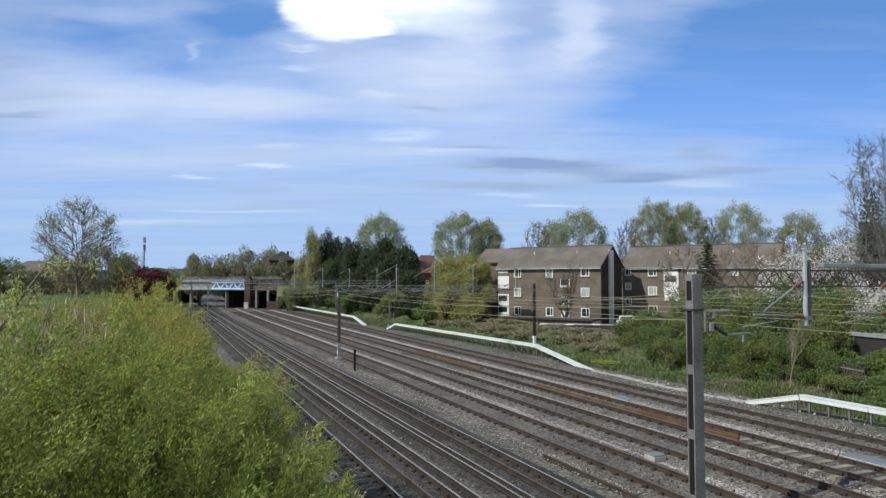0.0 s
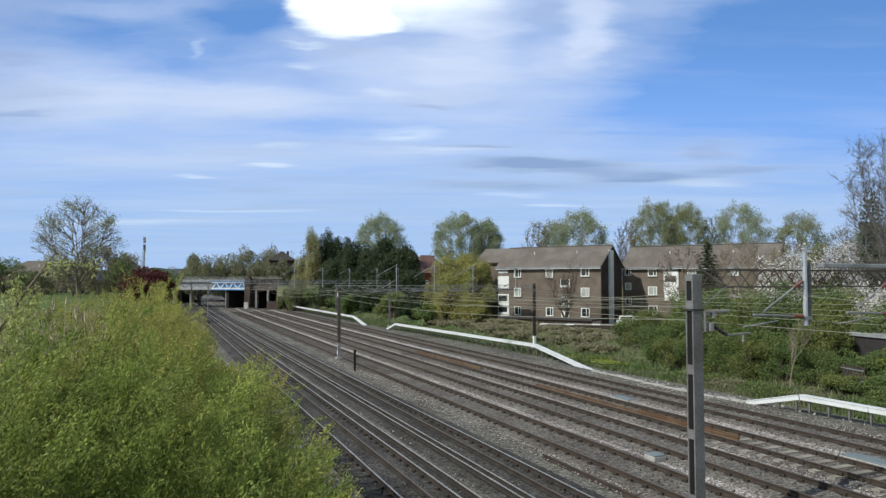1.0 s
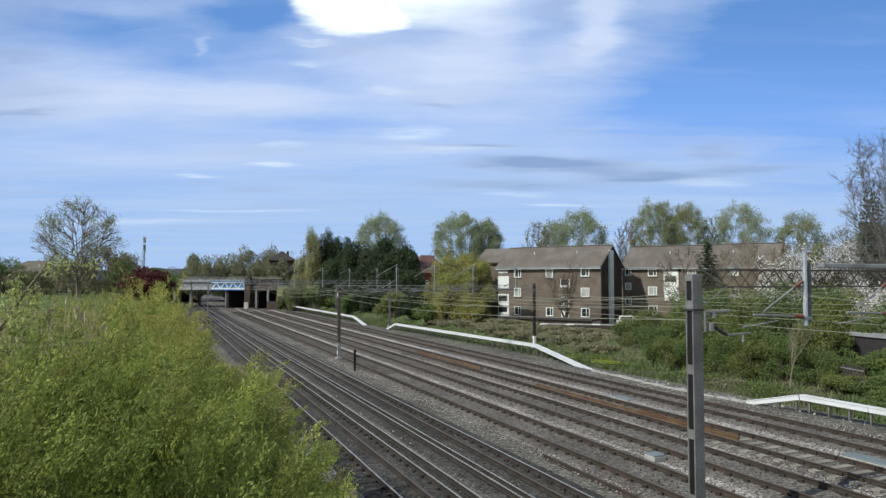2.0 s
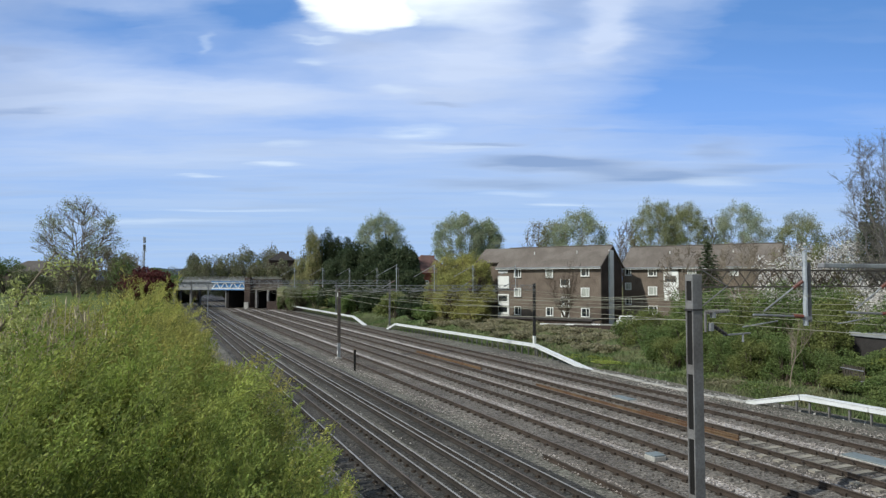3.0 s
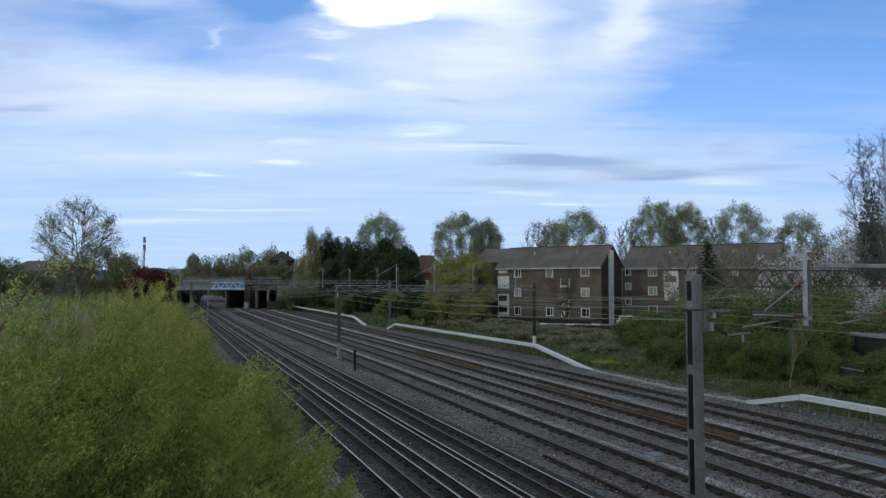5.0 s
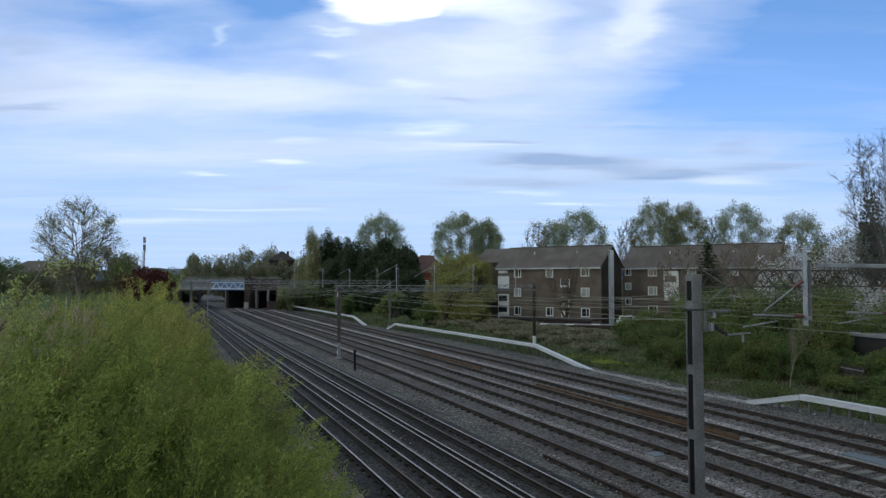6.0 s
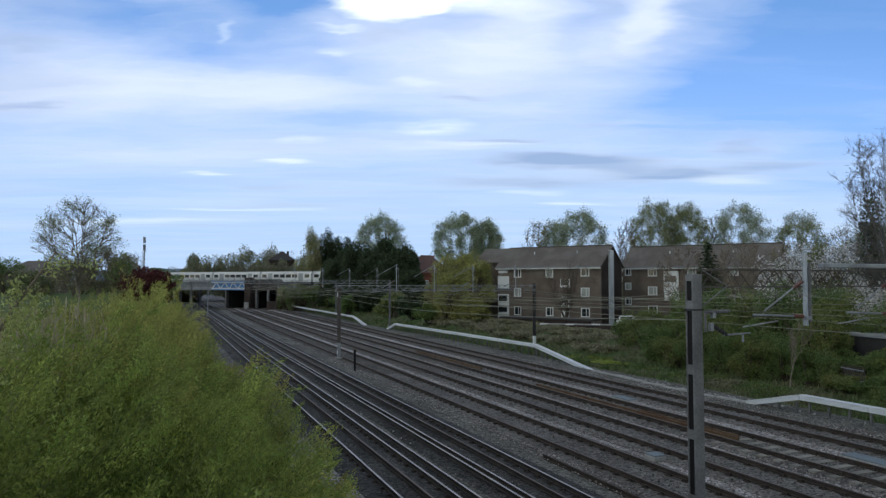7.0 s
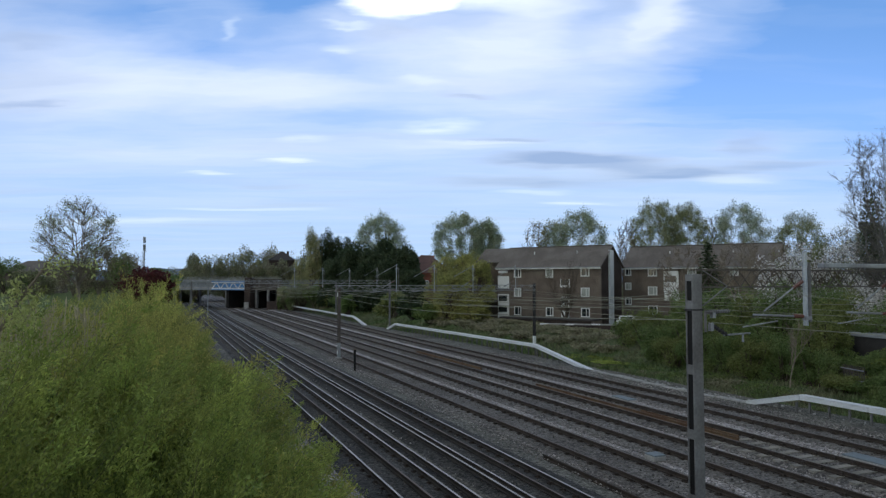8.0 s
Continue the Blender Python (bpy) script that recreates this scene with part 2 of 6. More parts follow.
def ground_z(s, p):
    """Height of the ground: the bank by the field, the track bed, the far slope up to the flats."""
    left = 2.9 - fall(s) + 1.1 * smooth_step(16, 2, s) * smooth_step(-6, 0, p) + 0.25 * noise.noise((s * 0.05, p * 0.05, 3))
    z = left + (BED - 0.25 - left) * smooth_step(-1.5, 4.2, p)
    if p > 4.2:
        z += 0.22 * smooth_step(4.2, 4.9, p)
    r = bed_right(s)
    if p > r:
        top = 1.15 - fall(s) - 0.6 * smooth_step(r + 13, r + 20, p)
        z = BED - 0.15 * smooth_step(r, r + 0.6, p) + (top - BED) * smooth_step(r + 2.0, r + 11, p)
        z += 0.12 * noise.noise((s * 0.3, p * 0.3, 0)) * smooth_step(r + 1, r + 4, p)
    return z


# ---- ground ----
def spread(a, b, n):
    return [a + (b - a) * i / n for i in range(n)]


def build_ground():
    ss = spread(-60, 0, 8) + spread(0, 110, 100) + spread(110, 240, 40) + spread(240, 700, 15) + [700, 1200, 2200, 3600, 4900]
    pp = [-4000, -2000, -900, -400, -200, -120, -70, -40, -25] + spread(-18, 4, 30) + spread(4, 5, 6) + [5, 5.45] + spread(6, 13.2, 8) + spread(13.2, 25.8, 14) + [25.8, 26.5] + spread(27.2, 42, 34) + spread(42, 60, 9) + [60, 80, 120, 200, 400, 900, 2000, 4000]
    verts = [tuple(at(s, p, ground_z(s, p)) if s < 240 else at(240, p, 0) + (at(241, 0) - at(240, 0)).normalized() * (s - 240) + Vector((0, 0, ground_z(240, p)))) for s in ss for p in pp]
    n = len(pp)
    faces, kinds = [], []
    for i in range(len(ss) - 1):
        for j in range(n - 1):
            faces.append((i * n + j, i * n + j + 1, (i + 1) * n + j + 1, (i + 1) * n + j))
            p = (pp[j] + pp[j + 1]) / 2
            s = (ss[i] + ss[i + 1]) / 2
            r = bed_right(s)
            if p < -2.2:
                kinds.append(3)
            elif p < 4.05:
                kinds.append(2)
            elif 5.45 < p < 13.2 or (p < 13.2 and s > 27):
                kinds.append(4)
            # pale ballast stops at the bridge; brown beyond paints the dark underneath it
            elif p < 25.8 and s < 175:
                kinds.append(0)
            elif p < r + 1.6:
                kinds.append(4)
            elif p < r + (5.0 if s < 60 else 8.0):
                kinds.append(1)
            else:
                kinds.append(2)
    ob = link_mesh("ground", verts, faces, ["ballast", "grass", "scrub", "field", "brown_ballast"], None, "", True)
    tagged(ob, "railway cutting with grey ballast bed, grassy banks and a green field", "ground", kind="structure")
    ob.data.polygons.foreach_set("material_index", kinds)


build_ground()

# ---- tracks ----
RAIL_PROFILE = [(-0.07, -0.155), (0.07, -0.155), (0.07, -0.135), (0.012, -0.115), (0.012, -0.045), (0.036, -0.035), (0.036, -0.004), (0.028, 0.0),
                (-0.028, 0.0), (-0.036, -0.004), (-0.036, -0.035), (-0.012, -0.045), (-0.012, -0.115), (-0.07, -0.135)]
SIX = len(RAIL_PROFILE)


def rail_stations(s0, s1):
    out, s = [], s0
    while s < s1:
        out.append(s)
        s += 3.0 if s < 120 else 8.0
    return out + [s1]


def sweep_rail(name, p, s0, s1, parent, head="rail_head", web="rail_web", lift=0.0, label=""):
    st = rail_stations(s0, s1)
    verts, faces, kinds = [], [], []
    for s in st:
        for dx, dz in RAIL_PROFILE:
            verts.append(tuple(at(s, p + dx, dz + lift)))
    for i in range(len(st) - 1):
        for j in range(SIX):
            k = (j + 1) % SIX
            faces.append((i * SIX + j, i * SIX + k, (i + 1) * SIX + k, (i + 1) * SIX + j))
            kinds.append(0 if j in (6, 7, 8) else 1)
    faces.append(tuple(range(SIX))[::-1])
    faces.append(tuple((len(st) - 1) * SIX + j for j in range(SIX)))
    kinds += [1, 1]
    ob = link_mesh(name, verts, faces, [head, web], parent, label)
    ob.data.polygons.foreach_set("material_index", kinds)
    return ob


def sleeper_bm():
    bm = boxes(((2.5, 0.25, 0.12), (0, 0, -0.215)))
    for x in (-0.7525, 0.7525):
        box(bm, (0.38, 0.19, 0.035), (x, 0, -0.142))
        for e in (-1, 1):
            box(bm, (0.075, 0.10, 0.085), (x + e * 0.115, 0.02 * e, -0.10))
            box(bm, (0.045, 0.045, 0.03), (x + e * 0.17, -0.06 * e, -0.115))
    return bm


def mesh_of(name, bm, material):
    me = bpy.data.meshes.new(name)
    bm.to_mesh(me)
    bm.free()
    me.materials.append(M[material])
    return me


SLEEPER = mesh_of("sleeper", sleeper_bm(), "sleeper")
PALE = mesh_of("pale_sleeper", sleeper_bm(), "pale_sleeper")
for me in (SLEEPER, PALE):
    me.materials.append(M["rail_web"])
    me.polygons.foreach_set("material_index", [0 if k < 6 else 1 for k in range(len(me.polygons))])

TRACKS = [("live", 6.92), ("live", 10.30), ("dull", 14.22), ("dull", 17.50), ("dull", 20.68), ("dull", 24.40)]


def far_sleepers(c, s0, s1, parent):
    verts, faces = [], []
    s = s0
    while s < s1:
        a = frame_at(s, c)
        k = len(verts)
        for y in (-0.125, 0.125):
            for x in (-1.25, 1.25):
                for z in (-0.24, -0.155):
                    verts.append(tuple(a @ Vector((x, y, z))))
        faces += [(k + 1, k + 3, k + 7, k + 5), (k, k + 1, k + 3, k + 2), (k + 4, k + 5, k + 7, k + 6)]
        s += 0.7
    ob = link_mesh("far_sleeper_bed", verts, faces, "sleeper", parent)
    tagged(ob, kind="stuff")


def build_tracks():
    for i, (kind, c) in enumerate(TRACKS):
        lab = ("electrified railway track with bright rails and conductor rails on dark ballast" if kind == "live"
               else "railway track with rusty brown rails on grey ballast")
        t = thing("railway_track", lab, "railway track", "parallel railway tracks")
        head = "rail_head" if kind == "live" else "rail_dull"
        for off in (-0.7525, 0.7525):
            sweep_rail("rail", c + off, -14, 330, t, head, "live_web" if kind == "live" else "rail_web")
        if kind == "live":
            sweep_rail("conductor_rail", c, -14, 330, t, "rail_dull", "live_web", 0.03, "dull centre conductor rail")
            sweep_rail("conductor_rail", c + (1.17 if i == 0 else -1.17), -14, 330, t, "rail_head", "live_web", 0.075, "outer conductor rail")
        n = 50
        for k in range(n):
            s = 9 + 0.7 * k + random.uniform(-0.03, 0.03)
            pale = i == 4 and s < 20.5
            ob = new("sleeper", PALE if pale else SLEEPER)
            ob.parent = t
            ob.matrix_basis = frame_at(s, c, random.uniform(-0.012, 0.006) + (0.018 if pale else -0.03)) @ Matrix.Rotation(random.uniform(-0.01, 0.01), 4, "Z")
        far_sleepers(c, 9 + 0.7 * n, 150, t)
        # the oil-stained middle of the bed
        st = rail_stations(-14, 330)
        wide = 1.55 if kind == "live" else 1.45
        verts, faces = [], []
        cols = [-wide, -wide * 0.8, -0.5, 0, 0.5, wide * 0.8, wide]
        lift = [-0.03, 0.052, 0.046, 0.072 if kind == "live" else 0.044, 0.046, 0.052, -0.03]
        for s in st:
            for x, z in zip(cols, lift):
                verts.append(tuple(at(s, c + x + (0.15 * noise.noise((s * 0.4, i * 7, x)) if abs(x) == wide else 0), BED + z)))
        w = len(cols)
        for a in range(len(st) - 1):
            for b in range(w - 1):
                faces.append((a * w + b, a * w + b + 1, (a + 1) * w + b + 1, (a + 1) * w + b))
        link_mesh("track_bed", verts, faces, "black_ballast" if kind == "live" else "oily_ballast", t, "dark stained ballast", True)


build_tracks()


def loose_rail(p, s0, s1, label, material="rust", lift=-0.04):
    t = thing("spare_rail", label, "rail", "spare rails")
    sweep_rail("rail", p, s0, s1, t, material, material, lift)


loose_rail(12.45, 9, 21, "rusty old rail lying on the ballast", "rail_web", -0.095)
for p0, a, b in ((20.35, 19.9, 35.0), (20.66, 20.2, 26.0), (20.62, 43, 56)):
    loose_rail(p0, a, b, "orange rusty spare rail lying between the running rails", lift=0.02)



def ballast_stones(name, label, material, n, seed, in_bed):
    """Loose stones over the bed near the camera, clear of the rails."""
    g = rng(seed)
    m = n * 3
    s = 8.5 + 46 * g.uniform(0, 1, m) ** 1.6
    p = g.uniform(4.4, 27.2, m)
    off = np.min(np.abs(p[:, None] - np.array([c for _, c in TRACKS])[None]), axis=1)
    keep = (np.abs(off - 0.7525) > 0.1) & ((off < 1.2) == in_bed)
    if not in_bed:
        keep &= (p < 5.5) | (p > 12.2) | (g.uniform(0, 1, m) < 0.12)
    s, p, off = s[keep][:n], p[keep][:n], off[keep][:n]
    n = len(s)
    c = np.array([tuple(at(a, b, BED + (0.05 if in_bed else 0.0))) for a, b in zip(s, p)])
    c += np.array((0, 0, 0.008))
    r = g.uniform(0.018, 0.05, (n, 1, 1))
    shape = np.array([(1, 0, 0), (0, 1, 0), (-1, 0, 0), (0, -1, 0), (0, 0, 0.8), (0, 0, -0.6)])[None]
    v = c[:, None] + shape * r * g.uniform(0.6, 1.4, (n, 6, 1))
    f = np.array([(0, 1, 4), (1, 2, 4), (2, 3, 4), (3, 0, 4), (1, 0, 5), (2, 1, 5), (3, 2, 5), (0, 3, 5)])
    ob = link_mesh(name, v.reshape(-1, 3), (f[None] + 6 * np.arange(n)[:, None, None]).reshape(-1, 3), material)
    tagged(ob, label, "ballast", kind="stuff")


ballast_stones("ballast_stones", "loose pale grey ballast stones between the tracks", "pale_stone", 16000, 501, False)
ballast_stones("track_stones", "dark stained ballast stones between the rails", "dark_stone", 7000, 502, True)


# ---- raised white cable troughs ----
def trough(points, post_step, label):
    """A white trough on short posts; points are (s, p, height above the ground)."""
    t = thing("cable_trough", label, "cable trough", "raised cable troughs")
    pos = [at(s, p, ground_z(s, p) + h) for s, p, h in points]
    for a, b in zip(pos, pos[1:]):
        d = b - a
        length = d.length
        q = Matrix.Translation(a) @ d.to_track_quat("Y", "Z").to_matrix().to_4x4()
        n = max(1, round(length / 3.0))
        for k in range(n):
            l0, l1 = length * k / n + 0.012, length * (k + 1) / n - 0.012
            bm = bmesh.new()
            box(bm, (0.36, l1 - l0, 0.21), (0, (l0 + l1) / 2, 0.175))
            o = part("trough_section", bm, "white_gr", t, bevel=0.015)
            o.matrix_basis = q
            bm = bmesh.new()
            box(bm, (0.42, l1 - l0, 0.04), (0, (l0 + l1) / 2, 0.302))
            o = part("lid", bm, "white_gr", t, bevel=0.01)
            o.matrix_basis = q
        if post_step:
            k = 0.4
            while k < length:
                foot = a + d * (k / length)
                if foot.z > BED + 0.25 + fall(100):
                    bm = boxes(((0.10, 0.07, foot.z - (BED - 0.75)), (0, 0, (foot.z + BED - 0.75) / 2)))
                    o = part("post", bm, "mast_steel", t)
                    o.matrix_basis = Matrix.Translation((foot.x, foot.y, 0)) @ Matrix.Rotation(along(50), 4, "Z")
                k += post_step


trough([(27.0, 27.8, -0.32), (23.6, 28.15, 0.52), (14, 28.9, 0.52)], 0.95, "white raised cable trough on short posts beside the tracks")
trough([(88.4, 28.4, -0.2), (85.5, 28.6, 0.62), (51.0, 29.6, 0.72), (40.8, 28.2, -0.3)], 1.1, "long white raised cable trough on many short posts")
trough([(168.5, 26.9, -0.2), (164, 27.0, 0.75), (105, 28.0, 0.75), (97.5, 27.9, -0.25)], 1.9, "white raised cable trough beside the distant tracks")


def kerb_line():
    t = thing("concrete_trough", "pale concrete cable trough lids at the edge of the ballast", "cable trough")
    s = 27.0
    while s < 40.5:
        bm = boxes(((0.32, 0.94, 0.12), (0, 0, 0.03)))
        o = part("lid", bm, "concrete", t, bevel=0.012)
        p = 27.7 + 0.15 * math.sin(s * 0.35) + random.uniform(-0.05, 0.05)
        o.matrix_basis = frame_at(s, p, ground_z(s, p) + random.uniform(-0.03, 0.03)) @ Matrix.Rotation(random.uniform(-0.09, 0.09), 4, "Z")
        s += 0.97


kerb_line()

# ---- overhead line ----
def battened_mast(m, h, name="mast", w=0.24, deep=0.22, label="", cat="mast", group="overhead line masts", steel="mast_steel"):
    """A welded steel mast: two deep side plates, joined across front and back by plates that leave long slots."""
    t = thing(name, label, cat, group, m=m)
    for x in (-w / 2 + 0.02, w / 2 - 0.02):
        part("side_plate", boxes(((0.04, deep, h + 0.7), (x, 0, h / 2 - 0.35))), steel, t, bevel=0.006)
    z, k = h, 0
    while z > 0.2:
        tall = 0.17 if k == 0 else 0.24
        for y in (-deep / 2 + 0.012, deep / 2 - 0.012):
            part("batten_plate", boxes(((w - 0.082, 0.02, tall), (0, y, z - tall / 2))), steel, t)
        z -= tall + (0.50 if k == 0 else 1.38)
        k += 1
    # black infill close behind the plates paints the slots' shade
    part("web", boxes(((w - 0.085, deep - 0.06, h - 0.1), (0, 0, h / 2 - 0.02))), "black", t, "black infill that paints the shade in the slots")
    part("base", boxes(((w + 0.25, deep + 0.25, 0.35), (0, 0, 0.0))), "concrete", t, "pale concrete foot", bevel=0.02)
    return t


def lattice(bm, x0, x1, z0, z1, y, step, w=0.05):
    bar(bm, (x0, y, z0), (x1, y, z0), w * 1.4)
    bar(bm, (x0, y, z1), (x1, y, z1), w * 1.4)
    n = max(2, int((x1 - x0) / step))
    for k in range(n):
        a, b = x0 + (x1 - x0) * k / n, x0 + (x1 - x0) * (k + 1) / n
        up = k % 2 == 0
        bar(bm, (a, y, z0 if up else z1), (b, y, z1 if up else z0), w * 0.7)


def boom(s, p0, p1, z, depth=0.45, steel="galv"):
    t = thing("lattice_boom", "grey steel lattice boom of an overhead line portal across the tracks", "lattice boom", "portal booms", m=frame_at(s, 0, 0))
    for y, nm in ((-0.17, "front_truss"), (0.17, "rear_truss")):
        bm = bmesh.new()
        lattice(bm, p0, p1, z, z + depth, y, 0.42, 0.027)
        part(nm, bm, steel, t)
    tie = {}
    for zz in (z, z + depth):
        tie[zz] = mesh_of("cross_tie", bar(bmesh.new(), (0, -0.17, zz), (0, 0.17, zz), 0.04), steel)
    k = p0
    while k < p1:
        for zz in (z, z + depth):
            o = new("cross_tie", tie[zz])
            o.parent = t
            o.location.x = k
        k += 0.9
    return t


def ribbed(a, b, r, ribs=7):
    """A ribbed insulator: a core with round sheds along it."""
    a, b = Vector(a), Vector(b)
    bm = rod(bmesh.new(), a, b, r * 0.55, 8)
    for k in range(ribs):
        c, d = a.lerp(b, (k + 0.3) / ribs), a.lerp(b, (k + 0.75) / ribs)
        rod(bm, c, d, r, 10, r * 0.7)
    return bm


def dropper(s, p, ztop, zlow, reach, thick=0.036):
    """A drop tube hanging from the boom, with its cantilever arm, insulators and registration arm."""
    t = thing("drop_post", "grey steel drop post with insulated cantilever arm holding the wires", "drop post", "drop posts", m=frame_at(s, p, 0))
    part("tube", rod(bmesh.new(), (0, -0.26, zlow), (0, -0.26, ztop), thick, 8), "pale_galv", t)
    part("tube", rod(bmesh.new(), (0.19, -0.24, zlow + 0.1), (0.19, -0.24, ztop - 0.3), thick * 0.75, 8), "mast_steel", t)
    sg = -1 if reach < 0 else 1
    e = reach
    if thick < 0.05:
        part("head_stay", rod(bmesh.new(), (0, -0.26, ztop - 0.05), (e * 0.95, -0.26, ztop - 1.05), 0.022), "galv", t)
    zt, ft = (1.22, 0.80) if thick > 0.05 else (1.05, 0.62)
    part("top_arm", rod(bmesh.new(), (sg * 0.1, -0.26, zlow + zt), (e * ft, -0.26, zlow + 0.42), 0.026), "galv", t)
    part("lower_arm", rod(bmesh.new(), (sg * 0.1, -0.26, zlow + 0.25), (e, -0.26, zlow + 0.33), 0.03), "galv", t)
    for z, dz in ((zlow + 0.25, 0.02), (zlow + zt - 0.02, -0.19)):
        bm = ribbed((sg * 0.1, -0.26, z), (sg * 0.46, -0.26, z + dz), 0.052 if thick > 0.06 else 0.045)
        part("insulator", bm, "insulator", t, "brown ribbed insulator")
    part("registration_arm", rod(bmesh.new(), (e * 0.55, -0.26, zlow + 0.15), (e * 1.2, -0.26, zlow + 0.02), 0.018), "galv", t)
    part("lower_bracket", boxes(((0.22, 0.12, 0.10), (0.05, -0.26, zlow + 0.2))), "galv", t)
    part("upper_bracket", boxes(((0.3, 0.1, 0.1), (0.06, -0.2, ztop - 0.35))), "galv", t)


SIDE = Matrix.Rotation(radians(90), 4, "Z")
MASTS = "grey battened steel overhead line mast standing between the tracks"
battened_mast(frame_at(13.6, 12.47, BED) @ SIDE, 6.38, label="tall grey steel mast with long dark slots, beside the tracks", w=0.265, deep=0.315)
middle_mast = battened_mast(frame_at(54.0, 13.2, BED) @ SIDE, 5.75, label=MASTS, steel="brown_steel")
part("number_plate", boxes(((0.2, 0.012, 0.32), (0, 0.122, 5.2))), "white", middle_mast, "small white plate")
part("number_plate", boxes(((0.2, 0.012, 0.30), (0, 0.122, 0.55))), "white", middle_mast, "small white plate")
part("painted_foot", boxes(((0.27, 0.23, 1.2), (0, 0, 0.72))), "galv", middle_mast, "pale painted foot")
bank_mast = battened_mast(frame_at(54.6, 31.6, 0.1) @ SIDE, 5.75, label="slim dark steel mast on the grassy far bank", w=0.22, deep=0.2, steel="dark_steel")
for z in (0.6,):
    part("painted_band", boxes(((0.24, 0.22, 0.7), (0, 0, z))), "white", bank_mast, "white painted band")
battened_mast(frame_at(91.0, 29.5, BED) @ SIDE, 6.55, label="grey battened steel mast on the grassy far bank")
battened_mast(frame_at(126, 4.6, BED) @ SIDE, 6.4, label="grey steel mast by the bridge")
battened_mast(frame_at(131, 7.6, BED) @ SIDE, 6.0, label="slim grey steel mast beside the distant tracks", w=0.2, deep=0.18, steel="galv")
battened_mast(frame_at(126, 30.2, BED) @ SIDE, 6.3, label="grey steel mast near the bridge")
first_boom = boom(13.6, 12.6, 31.5, 5.83, steel="brown_steel")
part("cable_tray", boxes(((14.0, 0.22, 0.13), (23.9, -0.18, 6.42))), "galv", first_boom, "pale grey cable tray", bevel=0.02)
for z in (6.27, 5.36):
    part("knee_brace", bar(bmesh.new(), (12.62, -0.2, z), (13.45, -0.2, 5.86), 0.022), "mast_steel", first_boom, "grey steel knee brace")
boom(54.2, 12.9, 31.5, 5.25)
boom(91.0, 8.0, 29.5, 5.85)
boom(126.0, 4.6, 30.2, 5.8)
for p in (16.1, 19.6, 22.5, 26.2):
    dropper(13.6, p, 6.8, 4.78, -1.9, 0.062)
for p in (18.05, 21.45, 25.1, 29.3):
    dropper(54.2, p, 7.48, 5.1, -1.95, 0.03)
for p in (16.15, 19.95, 23.6, 27.55):
    dropper(91.0, p, 7.95, 5.3, -1.9, 0.032)
for p in (16.0, 19.4, 22.6):
    dropper(126.0, p, 6.6, 5.0, -1.5, 0.028)


def mast_fittings():
    t = thing("wire_bracket", "grey bracket with insulators and a registration arm fixed to the mast", "bracket", m=frame_at(13.6, 12.47, 0))
    part("upright", rod(bmesh.new(), (0.2, -0.18, 4.7), (0.2, -0.18, 5.22), 0.032, 8), "mast_steel", t)
    part("insulator", ribbed((0.2, -0.18, 5.2), (1.0, -0.18, 5.22), 0.055, 10), "mast_steel", t, "grey ribbed insulator")
    part("clamp", boxes(((0.10, 0.10, 0.14), (0.45, -0.18, 5.12))), "galv", t)
    part("clamp", boxes(((0.11, 0.1, 0.2), (0.36, -0.2, 4.82))), "galv", t)
    part("stay", ribbed((0.4, -0.18, 4.88), (0.9, -0.18, 4.6), 0.06, 6), "dark_steel", t, "dark stay insulator")
    part("clamp_band", boxes(((0.36, 0.30, 0.05), (0.0, 0.0, 5.26))), "dark_steel", t, "dark clamp band round the mast")
    part("arm", rod(bmesh.new(), (0.8, -0.18, 4.6), (1.7, -0.18, 4.63), 0.025), "galv", t)
    part("hanger", rod(bmesh.new(), (1.45, -0.18, 4.62), (1.45, -0.18, 4.4), 0.03), "galv", t)


mast_fittings()


def cable(name, pts, r, parent, material="wire", label=""):
    """One continuous wire through the points."""
    verts, faces = [], []
    for i, c in enumerate(pts):
        d = (pts[min(i + 1, len(pts) - 1)] - pts[max(i - 1, 0)]).normalized()
        q = d.to_track_quat("Z", "Y").to_matrix()
        for k in range(5):
            verts.append(tuple(c + q @ Vector((r * math.cos(k * 1.2566), r * math.sin(k * 1.2566), 0))))
    for i in range(len(pts) - 1):
        for k in range(5):
            j = (k + 1) % 5
            faces.append((i * 5 + k, i * 5 + j, i * 5 + 5 + j, i * 5 + 5 + k))
    return link_mesh(name, verts, faces, material, parent, label)


def wire_run(p, zs, za, sags):
    """One track's catenary and contact wire with droppers, between the portals."""
    t = thing("overhead_wires", "thin grey contact wire and catenary over a track", "wires", "overhead wires")
    low, high = [], []
    for i, (a, b) in enumerate(zip(zs, zs[1:])):
        for k in range(10 if b != zs[-1] else 11):
            f = k / 10
            stag = p + 0.2 * math.cos(math.pi * (i + f))
            low.append(at(a + (b - a) * f, stag, za + 0.02))
            high.append(at(a + (b - a) * f, stag, za + 0.95 - 3.0 * f * (1 - f)))
    cable("contact_wire", low, 0.0085, t)
    cable("catenary", high, 0.0065, t)
    for i, (u, v) in enumerate(zip(low, high)):
        if i % 10 and i % 2 == 0 and 10 < i < 50:
            cable("dropper_wire", [u, v], 0.004, t)


for p in (14.22, 17.5, 20.68, 24.4):
    wire_run(p, [-27, 13.6, 54.2, 91, 126, 165, 205], 4.82, 0.7)


